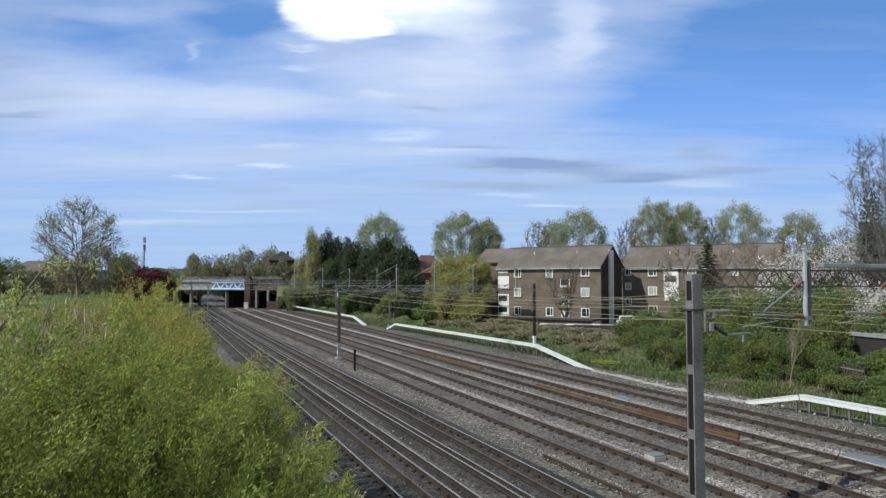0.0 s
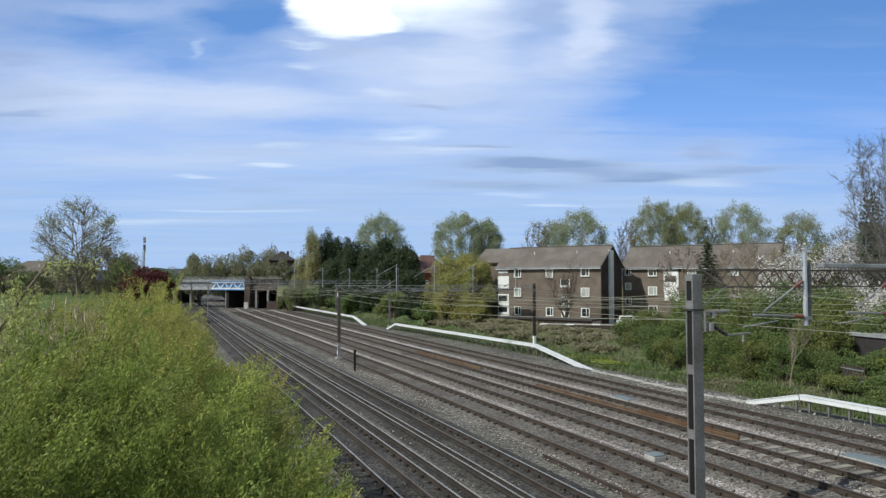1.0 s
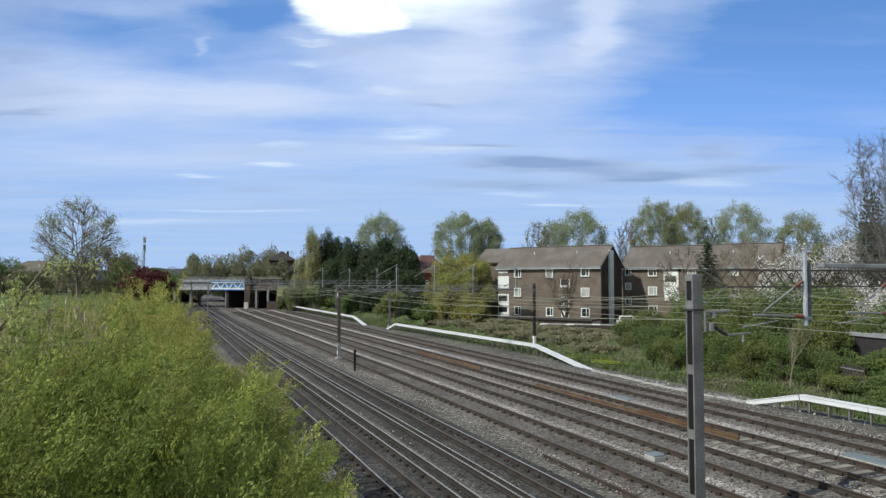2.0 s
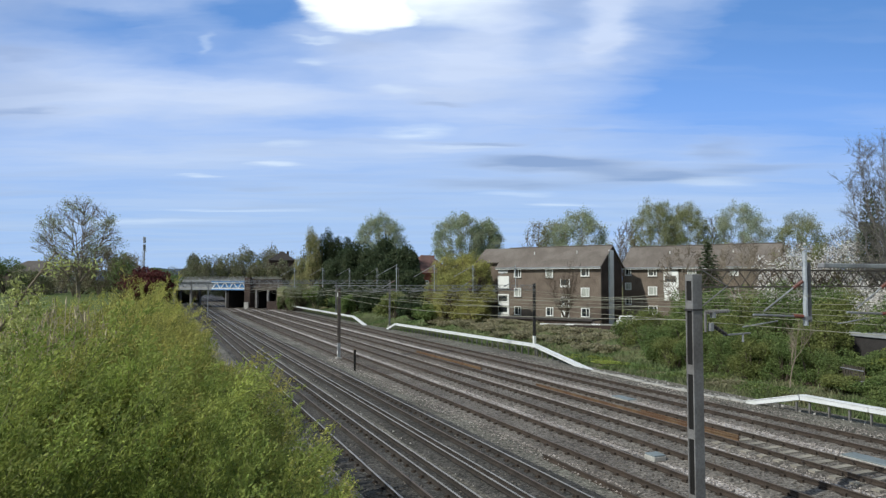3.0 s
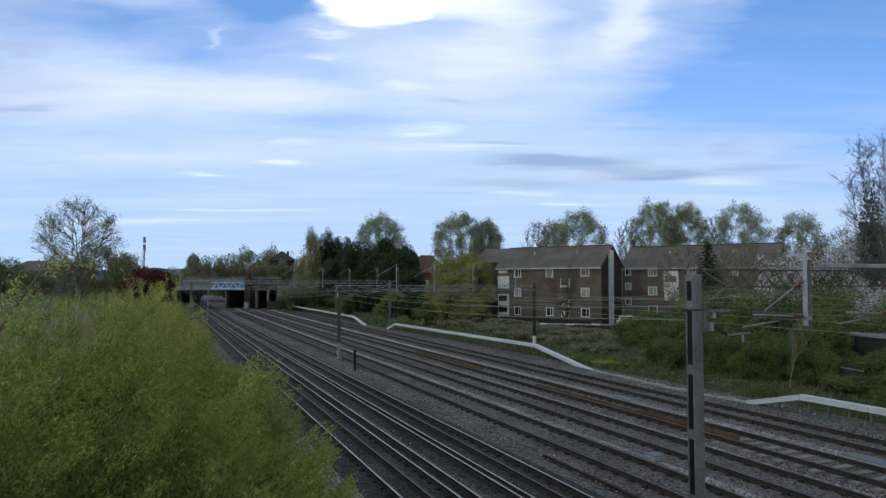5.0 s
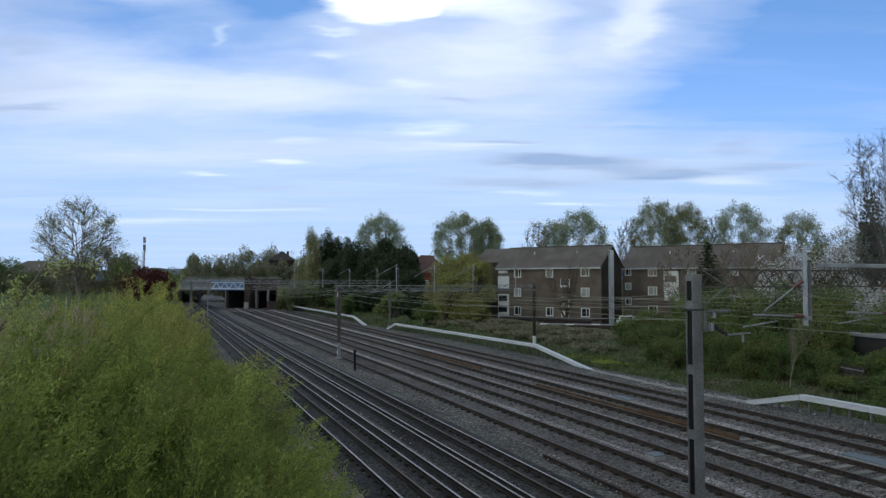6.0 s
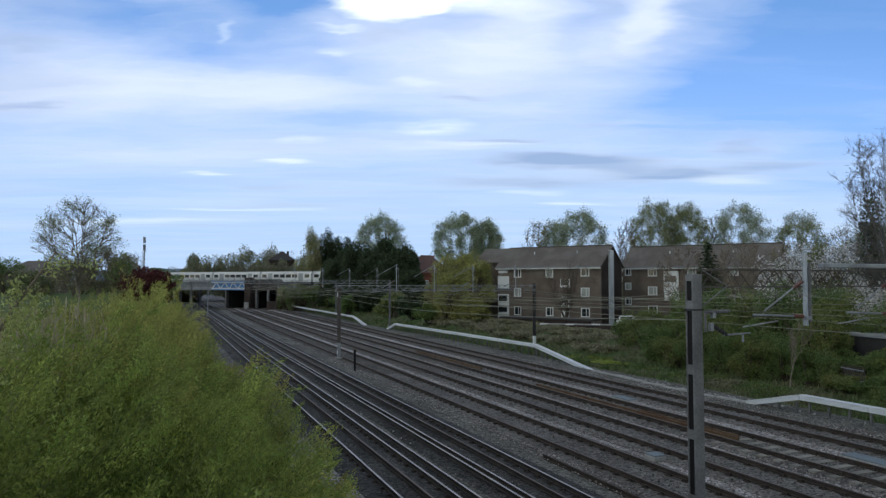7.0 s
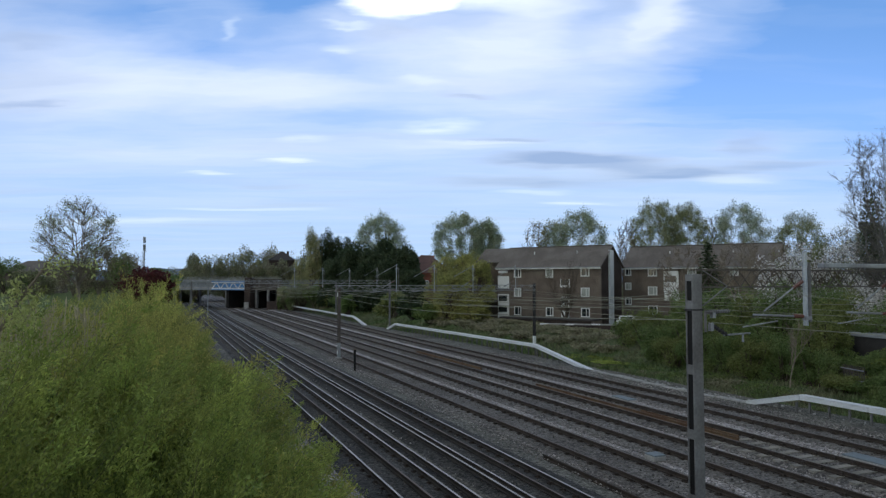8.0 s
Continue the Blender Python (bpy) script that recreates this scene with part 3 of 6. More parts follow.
def feeder(p, z, zs, label):
    t = thing("feeder_wire", label, "wires", "overhead wires")
    pts = []
    for a, b in zip(zs, zs[1:]):
        pts += [at(a + (b - a) * k / 8, p, z - 2.0 * (k / 8) * (1 - k / 8)) for k in range(8)]
    cable("cable", pts, 0.011, t)


feeder(12.7, 5.35, [13.6, 54.2, 91, 126], "pale earth wire running from mast to mast")
feeder(12.4, 5.0, [13.6, 54.2, 91, 126], "pale return wire running from mast to mast")
feeder(30.9, 5.2, [-27, 13.6, 54.2, 91, 126], "pale feeder wire along the far bank")

# ---- lineside clutter ----
def lid_box(s, p, label, size=(0.9, 0.8, 0.28), material="blue_lid"):
    t = thing("cable_pit", label, "cable pit", "cable pits", m=frame_at(s, p, BED))
    part("body", boxes((size, (0, 0, size[2] / 2 - 0.02))), "concrete", t, "pale concrete body", bevel=0.02)
    part("lid", boxes(((size[0] * 0.94, size[1] * 0.94, 0.05), (0, 0, size[2] + 0.006))), material, t, "blue-grey lid", bevel=0.01)


lid_box(19.3, 15.9, "low concrete cable pit with a blue-grey lid on the ballast", (0.52, 0.55, 0.17))
lid_box(29.8, 22.6, "flat blue-grey panel between the tracks", (0.6, 1.5, 0.06))
lid_box(16.2, 22.6, "flat blue-grey panel lying between two tracks", (0.7, 2.0, 0.06))
pm = thing("marker_post", "dark slim marker post standing on the ballast", "post", m=frame_at(46.5, 12.5, BED))
part("stem", boxes(((0.13, 0.13, 1.45), (0, 0, 0.725))), "black", pm, bevel=0.01)
part("cap", boxes(((0.15, 0.15, 0.03), (0, 0, 1.465))), "rust", pm, "reddish brown cap")


def rubble():
    """Pale lumps of rubble and litter along the foot of the bank and on the ballast."""
    g = np.random.default_rng(41)
    bm = bmesh.new()
    for k in range(150):
        if k < 70:
            s, p = g.uniform(20, 42), 28.0 + abs(g.normal(0, 0.7))
        else:
            s, p = g.uniform(12, 48), g.choice([8.6, 12.3, 15.9, 19.1, 22.5]) + g.normal(0, 0.35)
        c = at(s, p, ground_z(s, p) + 0.02)
        r = g.uniform(0.03, 0.11) if k < 70 else g.uniform(0.02, 0.06)
        m = Matrix.Translation(c) @ Euler(g.uniform(0, 6, 3)).to_matrix().to_4x4() @ Matrix.Diagonal((r * g.uniform(0.7, 1.6), r, r * g.uniform(0.4, 0.8), 1))
        bmesh.ops.create_icosphere(bm, subdivisions=1, radius=1.0, matrix=m)
    ob = part("rubble", bm, "concrete")
    tagged(ob, "scattered pale rubble and litter beside the tracks", "rubble", kind="stuff")


rubble()

# ---- bridge carrying the crossing line ----
BR = Vector((-48.7, 168.5, 0.0))
BRD = Vector((13.9, -6.5, 0.0)).normalized()
BRM = Matrix.Translation(BR) @ Matrix.Rotation(math.atan2(BRD.y, BRD.x), 4, "Z")   # local x along the crossing line, -y towards the camera
RAIL_Z = 4.75


def build_bridge():
    t = thing("railway_bridge", "blue and grey steel lattice railway bridge on piers over the tracks", "bridge", m=BRM @ Matrix.Translation((4.2, 0, 0)))
    # blue span
    bm = bmesh.new()
    lattice(bm, -22.6, -10.8, 3.95, 5.6, -5.0, 1.3, 0.16)
    part("lattice_girder", bm, "grey_paint", t, "grey lattice girder")
    bm = bmesh.new()
    lattice(bm, -10.8, 0.0, 3.95, 5.6, -5.0, 1.3, 0.26)
    part("lattice_girder", bm, "white_gr", t, "white painted lattice girder")
    part("top_flange", boxes(((11.0, 0.5, 0.22), (-5.3, -5.0, 5.72))), "blue_paint", t)
    part("top_flange", boxes(((12.0, 0.5, 0.22), (-16.83, -5.0, 5.72))), "grey_paint", t)
    part("bottom_flange", boxes(((11.0, 0.5, 0.25), (-5.3, -5.0, 3.82))), "blue_paint", t)
    part("bottom_flange", boxes(((12.0, 0.5, 0.25), (-16.83, -5.0, 3.82))), "grey_paint", t)
    part("back_plate", boxes(((10.5, 0.05, 1.4), (-5.4, -4.7, 4.75))), "blue_paint", t, "blue panel behind the lattice")
    part("back_plate", boxes(((12.0, 0.05, 1.4), (-16.8, -4.7, 4.75))), "grey_paint", t)
    bm = boxes(((23.0, 0.08, 0.09), (-11.3, -5.0, 6.85)), ((23.0, 0.05, 0.35), (-11.3, -5.0, 6.1)), ((23.0, 0.06, 0.07), (-11.3, -5.0, 6.5)))
    part("hand_rail", bm, "galv", t)
    for k in range(13):
        part("rail_post", boxes(((0.08, 0.08, 1.1), (-22.6 + 22.6 * k / 12, -5.0, 6.35))), "galv", t)
    # dark brown side span
    bm = bmesh.new()
    lattice(bm, 1.8, 10.3, 4.2, 6.2, -5.0, 1.0, 0.16)
    part("lattice_girder", bm, "dark_brick", t, "brown lattice girder")
    part("plate", boxes(((8.6, 0.3, 0.5), (6.1, -4.9, 4.0)), ((8.6, 0.06, 1.9), (6.1, -4.6, 5.2))), "brown_steel", t)
    part("hand_rail", boxes(((8.6, 0.08, 0.09), (6.1, -5.0, 6.8)), ((8.6, 0.06, 0.07), (6.1, -5.0, 6.5))), "galv", t)
    # deck, piers, abutments
    part("deck", boxes(((44, 10.0, 0.55), (-28, 0.1, 4.05))), "concrete", t)
    part("deck", boxes(((23, 22.0, 0.55), (5.6, 6.1, 4.05))), "concrete", t)
    part("ballast_bed", boxes(((66, 9.0, 0.3), (-16, 0.4, 4.48))), "ballast", t)
    part("pier", boxes(((1.7, 1.6, 7.0), (0.9, -5.0, 3.2))), "dark_brick", t, "dark brick pier rising above the deck", bevel=0.05)
    # walls inside the openings are coloured near black for their shade
    part("pier", boxes(((1.5, 19.0, 4.4), (0.9, 7.0, 1.6))), "shade_brick", t)
    part("pier", boxes(((0.5, 0.5, 4.3), (-6.8, -4.2, 1.65))), "mast_steel", t)
    part("pier", boxes(((0.45, 0.45, 4.3), (-18.5, -4.2, 1.65))), "mast_steel", t)
    part("pier", boxes(((0.5, 0.5, 4.3), (3.2, -5.0, 1.7))), "mast_steel", t)
    part("pier", boxes(((0.5, 0.5, 4.3), (6.6, -5.0, 1.7))), "mast_steel", t)
    part("abutment", boxes(((6, 20.0, 5.0), (10.3, 6.5, 1.4))), "shade_brick", t)
    part("abutment", boxes(((5, 10.0, 5.0), (-48, 0.1, 1.4))), "dark_brick", t)
    for x in (-24, -31, -38):
        part("pier", boxes(((0.6, 0.6, 4.4), (x, -4.2, 1.65))), "mast_steel", t)
        part("pier", boxes(((0.6, 0.6, 4.4), (x, 4.2, 1.65))), "mast_steel", t)
    part("parapet", boxes(((21, 0.2, 1.2), (-33.5, -4.9, 4.9))), "brown_steel", t, "plain brown parapet")
    part("inner_wall", boxes(((0.8, 21.6, 4.6), (-6.2, 6.2, 1.4))), "shade_brick", t)
    part("block_wall", boxes(((1.3, 0.3, 1.9), (1.0, -6.1, -0.1))), "concrete", t, "pale block wall", bevel=0.03)
    part("wing_wall", boxes(((3.6, 0.4, 2.6), (9.4, -6.6, -0.1))), "dark_brick", t, "dark brick wing wall", bevel=0.03)
    for y in (-0.72, 0.72):
        part("rail", boxes(((70, 0.07, 0.15), (-7, y, RAIL_Z - 0.08))), "rail_dull", t)


build_bridge()


def embankment(x0, x1, label):
    """A grassed bank carrying the crossing line on either side of the bridge."""
    n = 24
    prof = [(-16, -1.2), (-6.2, 4.3), (-5, RAIL_Z + 0.01), (15, RAIL_Z + 0.01), (16, 4.4), (28, -1.2)]
    near = x0 if abs(x0) < abs(x1) else x1
    verts, faces = [], []
    for i in range(n + 1):
        x = x0 + (x1 - x0) * i / n
        for j, (y, z) in enumerate(prof):
            if j == 0:
                y = -6.6 - 9.4 * smooth_step(2, 40, abs(x - near))
            verts.append(tuple(BRM @ Vector((x, y + 0.6 * noise.noise((x * 0.2, j, 5)), z + (0.3 * noise.noise((x * 0.3, j * 3, 1)) if j in (0, 1, 4, 5) else 0)))))
    k = len(prof)
    for i in range(n):
        for j in range(k - 1):
            faces.append((i * k + j, i * k + j + 1, (i + 1) * k + j + 1, (i + 1) * k + j))
    ob = link_mesh("embankment", verts, faces, "scrub", None, "", True)
    tagged(ob, label, "embankment", kind="structure")


embankment(14.3, 330, "scrubby railway embankment behind the trees")
embankment(-330, -42, "scrubby railway embankment beside the field")


# ---- train ----
def build_train():
    t = thing("commuter_train", "white and grey eight-car commuter train with dark windows and grey doors", "train", m=BRM)
    L = 15.3
    for c in range(8):
        x0 = -L * (c + 1)
        bm = bmesh.new()
        box(bm, (L - 0.5, 2.7, 2.45), (x0 + L / 2, 0, RAIL_Z + 2.15))
        bmesh.ops.bevel(bm, geom=[e for e in bm.edges if abs(e.verts[0].co.z - e.verts[1].co.z) < 0.01 and e.verts[0].co.z > RAIL_Z + 3 and abs(e.verts[0].co.y - e.verts[1].co.y) < 0.01], offset=0.35, segments=3, affect="EDGES")
        car = part("carriage", bm, "train_white", t)
        part("roof_band", boxes(((L - 0.6, 2.0, 0.12), (x0 + L / 2, 0, RAIL_Z + 3.42))), "train_grey", car, "grey roof")
        part("skirt", boxes(((L - 0.8, 2.4, 0.5), (x0 + L / 2, 0, RAIL_Z + 0.75))), "dark_steel", car, "dark underframe")
        for y in (-1.36, 1.36):
            for k, (dx, w) in enumerate(((1.3, 1.3), (4.9, 1.5), (6.7, 1.5), (8.5, 1.5), (10.3, 1.5), (13.9, 1.3))):
                part("window", boxes(((w, 0.03, 0.75), (x0 + dx, y, RAIL_Z + 2.35))), "glass", car, "dark window")
            for dx in (3.1, 12.1):
                part("door", boxes(((1.3, 0.04, 1.95), (x0 + dx, y, RAIL_Z + 2.0))), "train_grey", car, "sliding door")
        for dx in (2.5, L - 2.5):
            for y in (-0.72, 0.72):
                for e in (-1, 1):
                    bm = rod(bmesh.new(), (x0 + dx + e, y - 0.06, RAIL_Z + 0.42), (x0 + dx + e, y + 0.06, RAIL_Z + 0.42), 0.42, 12)
                    part("wheel", bm, "dark_steel", car)
        if c < 7:
            part("gangway", boxes(((0.5, 1.2, 2.0), (x0, 0, RAIL_Z + 2.0))), "dark_steel", car, "dark gangway")
    return t


train = build_train()

# ---- flats and houses ----
def windowed(parent, x, z, w, h, y, curtain):
    """A window standing proud of the wall at the plane y (outside towards -y)."""
    wob = thing("window", "", "", m=Matrix.Translation((x, y, z)))
    wob.parent = parent
    b = 0.11
    part("frame", boxes(((w, 0.10, b), (0, -0.02, h / 2 - b / 2)), ((w, 0.10, b), (0, -0.02, -h / 2 + b / 2)), ((b, 0.096, h - 2 * b), (-w / 2 + b / 2, -0.02, 0)),
                        ((b, 0.096, h - 2 * b), (w / 2 - b / 2, -0.02, 0)), ((0.07, 0.09, h - 2 * b), (w * 0.12, -0.02, 0))), "white", wob, "white frame")
    part("pane", boxes(((w - 2 * b, 0.02, h - 2 * b), (0, 0.005, 0))), "curtain" if curtain else "glass", wob, "pane with pale net curtain" if curtain else "dark pane")
    part("sill", boxes(((w + 0.12, 0.16, 0.05), (0, -0.06, -h / 2 - 0.03))), "concrete", wob)


def flats(name, label, m, length, depth, base, eaves, ridge, stacks, panels, gable_strip):
    t = thing(name, label, "apartment block", "apartment blocks", m=m)
    h = eaves - base
    bm = boxes(((length, 0.3, h), (length / 2, 0.15, base + h / 2)))
    part("front_wall", bm, "brick", t)
    part("rear_wall", boxes(((length, 0.3, h), (length / 2, depth - 0.15, base + h / 2))), "brick", t)
    # gables get darker brick than the front: the unlit end's shade, painted in
    for x, nm in ((0.15, "gable_wall"), (length - 0.15, "gable_wall")):
        v, f = [], []
        for dx in (-0.15, 0.15):
            v += [(x + dx, 0.3, base), (x + dx, depth - 0.3, base), (x + dx, depth - 0.3, eaves), (x + dx, depth / 2, ridge - 0.12), (x + dx, 0.3, eaves)]
        f = [(4, 3, 2, 1, 0), (5, 6, 7, 8, 9)] + [(k, (k + 1) % 5, 5 + (k + 1) % 5, 5 + k) for k in range(5)]
        link_mesh(nm, v, f, "dark_brick", t, "brown brick gable, coloured darker for its shaded side")
    # roof slopes with thickness and overhang
    for sgn, nm in ((0, "roof_slope"), (1, "roof_slope")):
        y0, y1 = (-0.45, depth / 2) if sgn == 0 else (depth + 0.45, depth / 2)
        ze = eaves - 0.45 * (ridge - eaves) / (depth / 2)
        v = [(-0.2, y0, ze), (length + 0.2, y0, ze), (length + 0.2, y1, ridge), (-0.2, y1, ridge)]
        v += [(a, b, c + 0.16) for a, b, c in v]
        link_mesh(nm, v, [(0, 1, 2, 3)[::-1], (4, 5, 6, 7), (0, 1, 5, 4), (1, 2, 6, 5), (2, 3, 7, 6), (3, 0, 4, 7)], "roof", t, "brown tiled roof")
    part("ridge_tiles", boxes(((length + 0.4, 0.3, 0.12), (length / 2, depth / 2, ridge + 0.17))), "roof", t)
    part("fascia", boxes(((length + 0.3, 0.05, 0.22), (length / 2, -0.47, eaves - 0.30))), "white", t, "white eaves board")
    part("gutter", boxes(((length + 0.3, 0.12, 0.1), (length / 2, -0.55, eaves - 0.2))), "grey_paint", t)
    part("floor_slab", boxes(((length - 0.7, depth - 0.7, 0.2), (length / 2, depth / 2, base + 0.1))), "concrete", t)
    for x, zs, w, hh in stacks:
        for i, z in enumerate(zs):
            windowed(t, x, base + z, w, hh, -0.02, i % 2 == 1)
    for x, w, z0, z1, kind in panels:
        p = thing("balcony_bay", "", "", m=Matrix.Translation((x, 0, base)))
        p.parent = t
        part("panel", boxes(((w, 0.08, z1 - z0), (0, -0.06, (z0 + z1) / 2))), "white", p, "white panelled bay")
        if kind:
            part("pane", boxes(((w * 0.75, 0.03, 0.75), (-0.08, -0.115, z0 + (z1 - z0) * 0.62))), "glass", p, "dark pane")
    for x in (length * 0.3, length * 0.72):
        part("vent_pipe", rod(bmesh.new(), (x, depth * 0.3, eaves + 0.9), (x, depth * 0.3, eaves + 2.0), 0.06, 8), "white", t)
    if gable_strip:
        # a wing set back behind the willows carries the same roof on
        rise = (ridge - eaves) / (depth / 2)
        w0, w1, y0 = -4.2, -0.22, depth * 0.1
        part("wing_wall", boxes(((w1 - w0 - 0.4, 0.3, h + (y0 + 0.4) * rise), ((w0 + w1) / 2, y0 + 0.6, base + (h + (y0 + 0.4) * rise) / 2))), "brick", t)
        part("wing_gable", boxes(((0.3, depth * 0.55, h + 0.9), (w0 + 0.35, y0 + 0.8 + depth * 0.275, base + (h + 0.9) / 2))), "dark_brick", t)
        v = [(w0, y0, eaves + y0 * rise), (w1, y0, eaves + y0 * rise), (w1, depth / 2, ridge), (w0, depth / 2, ridge), (w1, depth + 0.4, eaves), (w0, depth + 0.4, eaves)]
        v += [(a, b, c + 0.14) for a, b, c in v]
        link_mesh("wing_roof", v, [(0, 3, 2, 1), (3, 5, 4, 2), (6, 7, 8, 9), (9, 8, 10, 11), (0, 1, 7, 6), (4, 5, 11, 10), (0, 6, 9, 3), (3, 9, 11, 5), (1, 2, 8, 7), (2, 4, 10, 8)], "roof", t, "brown tiled roof")
        x = length + 0.03
        part("gable_strip", boxes(((0.22, 1.35, ridge - base - 0.5), (x + 0.08, depth / 2 - 0.5, base + (ridge - base - 0.5) / 2))), "white_gr", t, "pale grey cladding strip")
    return t


F1 = Matrix.Translation((7.5, 92.2, 0)) @ Matrix.Rotation(math.atan2(-8.2, 12.0), 4, "Z")
flats("apartment_block", "three-storey brown brick apartment block with brown tiled gable roof", F1, 14.6, 7.6, 0.25, 7.9, 10.4,
      [(3.0, (1.75, 4.2, 6.75), 1.05, 1.15), (7.65, (1.75, 6.7), 1.05, 1.15), (12.55, (1.75, 4.3, 6.85), 1.15, 1.15)],
      [(0.86, 1.7, 0.35, 1.15, 0), (0.86, 1.7, 1.2, 2.35, 1), (0.86, 1.7, 2.4, 3.95, 1), (0.86, 1.7, 4.6, 6.35, 0), (0.8, 1.4, 6.75, 7.1, 0), (9.85, 1.05, 0.6, 1.9, 0), (9.85, 1.15, 2.4, 3.7, 1), (9.85, 1.3, 4.9, 5.9, 1)], True)
F2 = Matrix.Translation((24.2, 91.2, 0)) @ Matrix.Rotation(math.atan2(-8.2, 12.0), 4, "Z")
flats("apartment_block", "second brown brick apartment block partly hidden by trees", F2, 18.8, 7.8, 0.25, 7.9, 10.5,
      [(0.75, (3.0, 5.0, 6.9), 0.85, 0.95), (4.0, (1.9, 4.4, 6.9), 1.2, 1.15), (9.0, (4.4, 6.9), 1.1, 1.1), (14.0, (4.4, 6.9), 1.1, 1.1), (17.3, (4.4, 6.9), 1.1, 1.1)],
      [(6.5, 1.9, 3.2, 4.2, 0), (6.4, 1.9, 4.25, 7.0, 1)], False)


def house(name, label, m, w, d, h, rise, wall, roof, ridge=0.16):
    t = thing(name, label, "house", m=m)
    part("front_wall", boxes(((w, 0.3, h), (0, -d / 2 + 0.15, h / 2))), wall, t)
    part("rear_wall", boxes(((w, 0.3, h), (0, d / 2 - 0.15, h / 2))), wall, t)
    for x in (-w / 2 + 0.15, w / 2 - 0.15):
        part("side_wall", boxes(((0.3, d - 0.6, h), (x, 0, h / 2))), wall, t)
    o = 0.4
    v = [(-w / 2 - o, -d / 2 - o, h), (w / 2 + o, -d / 2 - o, h), (w / 2 + o, d / 2 + o, h), (-w / 2 - o, d / 2 + o, h), (-w * ridge, 0, h + rise), (w * ridge, 0, h + rise)]
    link_mesh("roof", v, [(0, 1, 5, 4), (1, 2, 5), (2, 3, 4, 5), (3, 0, 4), (3, 2, 1, 0)], roof, t)
    part("chimney", boxes(((0.7, 0.6, 1.6), (w * 0.22, 0.4, h + rise * 0.75))), wall, t)
    for x in (-w * 0.25, w * 0.25):
        windowed(t, x, h * 0.72, 1.3, 1.2, -d / 2 - 0.02, False)
    return t


house("house", "red brick house with red tiled hipped roof", pose(-3.2, 128, 0.4, 0, 0, 25), 6.6, 7, 7.0, 3.4, "red_brick", "red_roof")
house("house", "distant house with dark hipped roof above the trees", pose(-50.8, 214, 1.0, 0, 0, 12), 7.6, 7.6, 11.3, 2.9, "dark_brick", "dark_roof", 0.04)


house("house", "distant brown roofed house behind the field hedge", pose(-101, 168, 2.9, 0, 0, 10), 12, 8, 5.2, 2.8, "brick", "roof")
house("house", "distant brown roofed house behind the field hedge", pose(-116, 172, 2.9, 0, 0, 5), 12, 8, 5.0, 2.8, "brick", "roof")


def garden_wall():
    t = thing("boundary_wall", "low brown brick boundary wall with pale coping below the flats", "wall", kind="structure")
    for a, b, h in (((10.5, 73.6), (20.2, 71.2), 0.95),):
        va, vb = Vector((*a, 0)), Vector((*b, 0))
        d = vb - va
        m = Matrix.Translation(va) @ Matrix.Rotation(math.atan2(d.y, d.x), 4, "Z")
        o = part("wall_run", boxes(((d.length, 0.24, 1.6), (d.length / 2, 0, h - 0.5))), "dark_brick", t)
        o.matrix_basis = m
        n = int(d.length / 0.9)
        for k in range(n):
            o = part("coping", boxes(((d.length / n - 0.02, 0.36, 0.13), (d.length * (k + 0.5) / n, 0, h + 0.367 + random.uniform(-0.02, 0.03)))), "concrete" if k % 3 else "white", t)
            o.matrix_basis = m
    t = thing("garage_row", "flat dark roofed garages below the flats", "garage", m=Matrix.Translation((8.5, 83.5, 0.2)) @ Matrix.Rotation(math.atan2(-8.2, 12.0), 4, "Z"))
    part("roof", boxes(((12.0, 3.2, 0.2), (5.0, 0, 1.32))), "dark_roof", t, "flat dark felt roof", bevel=0.02)
    part("wall", boxes(((11.6, 0.2, 1.4), (5.0, -1.3, 0.52))), "dark_brick", t)
    b = thing("parked_van", "small white van parked by the gable", "van", m=Matrix.Translation((20.6, 75.5, 0.35)) @ Matrix.Rotation(-0.3, 4, "Z"))
    part("body", boxes(((2.6, 1.6, 0.9), (0, 0, 0.85))), "white", b, bevel=0.12)
    part("cab", boxes(((1.6, 1.45, 0.5), (-0.2, 0, 1.5))), "white", b, bevel=0.15)
    part("windscreen", boxes(((1.2, 1.5, 0.32), (-0.2, 0, 1.5))), "glass", b)
    for x in (-0.85, 0.85):
        for y in (-0.75, 0.75):
            part("wheel", rod(bmesh.new(), (x, y - 0.09, 0.3), (x, y + 0.09, 0.3), 0.3, 12), "black", b)


garden_wall()


# ---- plants ----


def leaf_quads(centres, size, g, flat=0.6):
    """A small bent leaf-like quad at every centre, turned at random."""
    n = len(centres)
    u = g.normal(size=(n, 3))
    u /= np.linalg.norm(u, axis=1)[:, None]
    w = g.normal(size=(n, 3))
    v = np.cross(u, w)
    v /= np.linalg.norm(v, axis=1)[:, None]
    s = size * g.uniform(0.6, 1.35, (n, 1))
    a, b = u * s, v * s * flat
    verts = np.stack([centres - a, centres - b * 0.9, centres + a, centres + b * 0.9], 1).reshape(-1, 3)
    return verts, np.arange(4 * n).reshape(-1, 4)


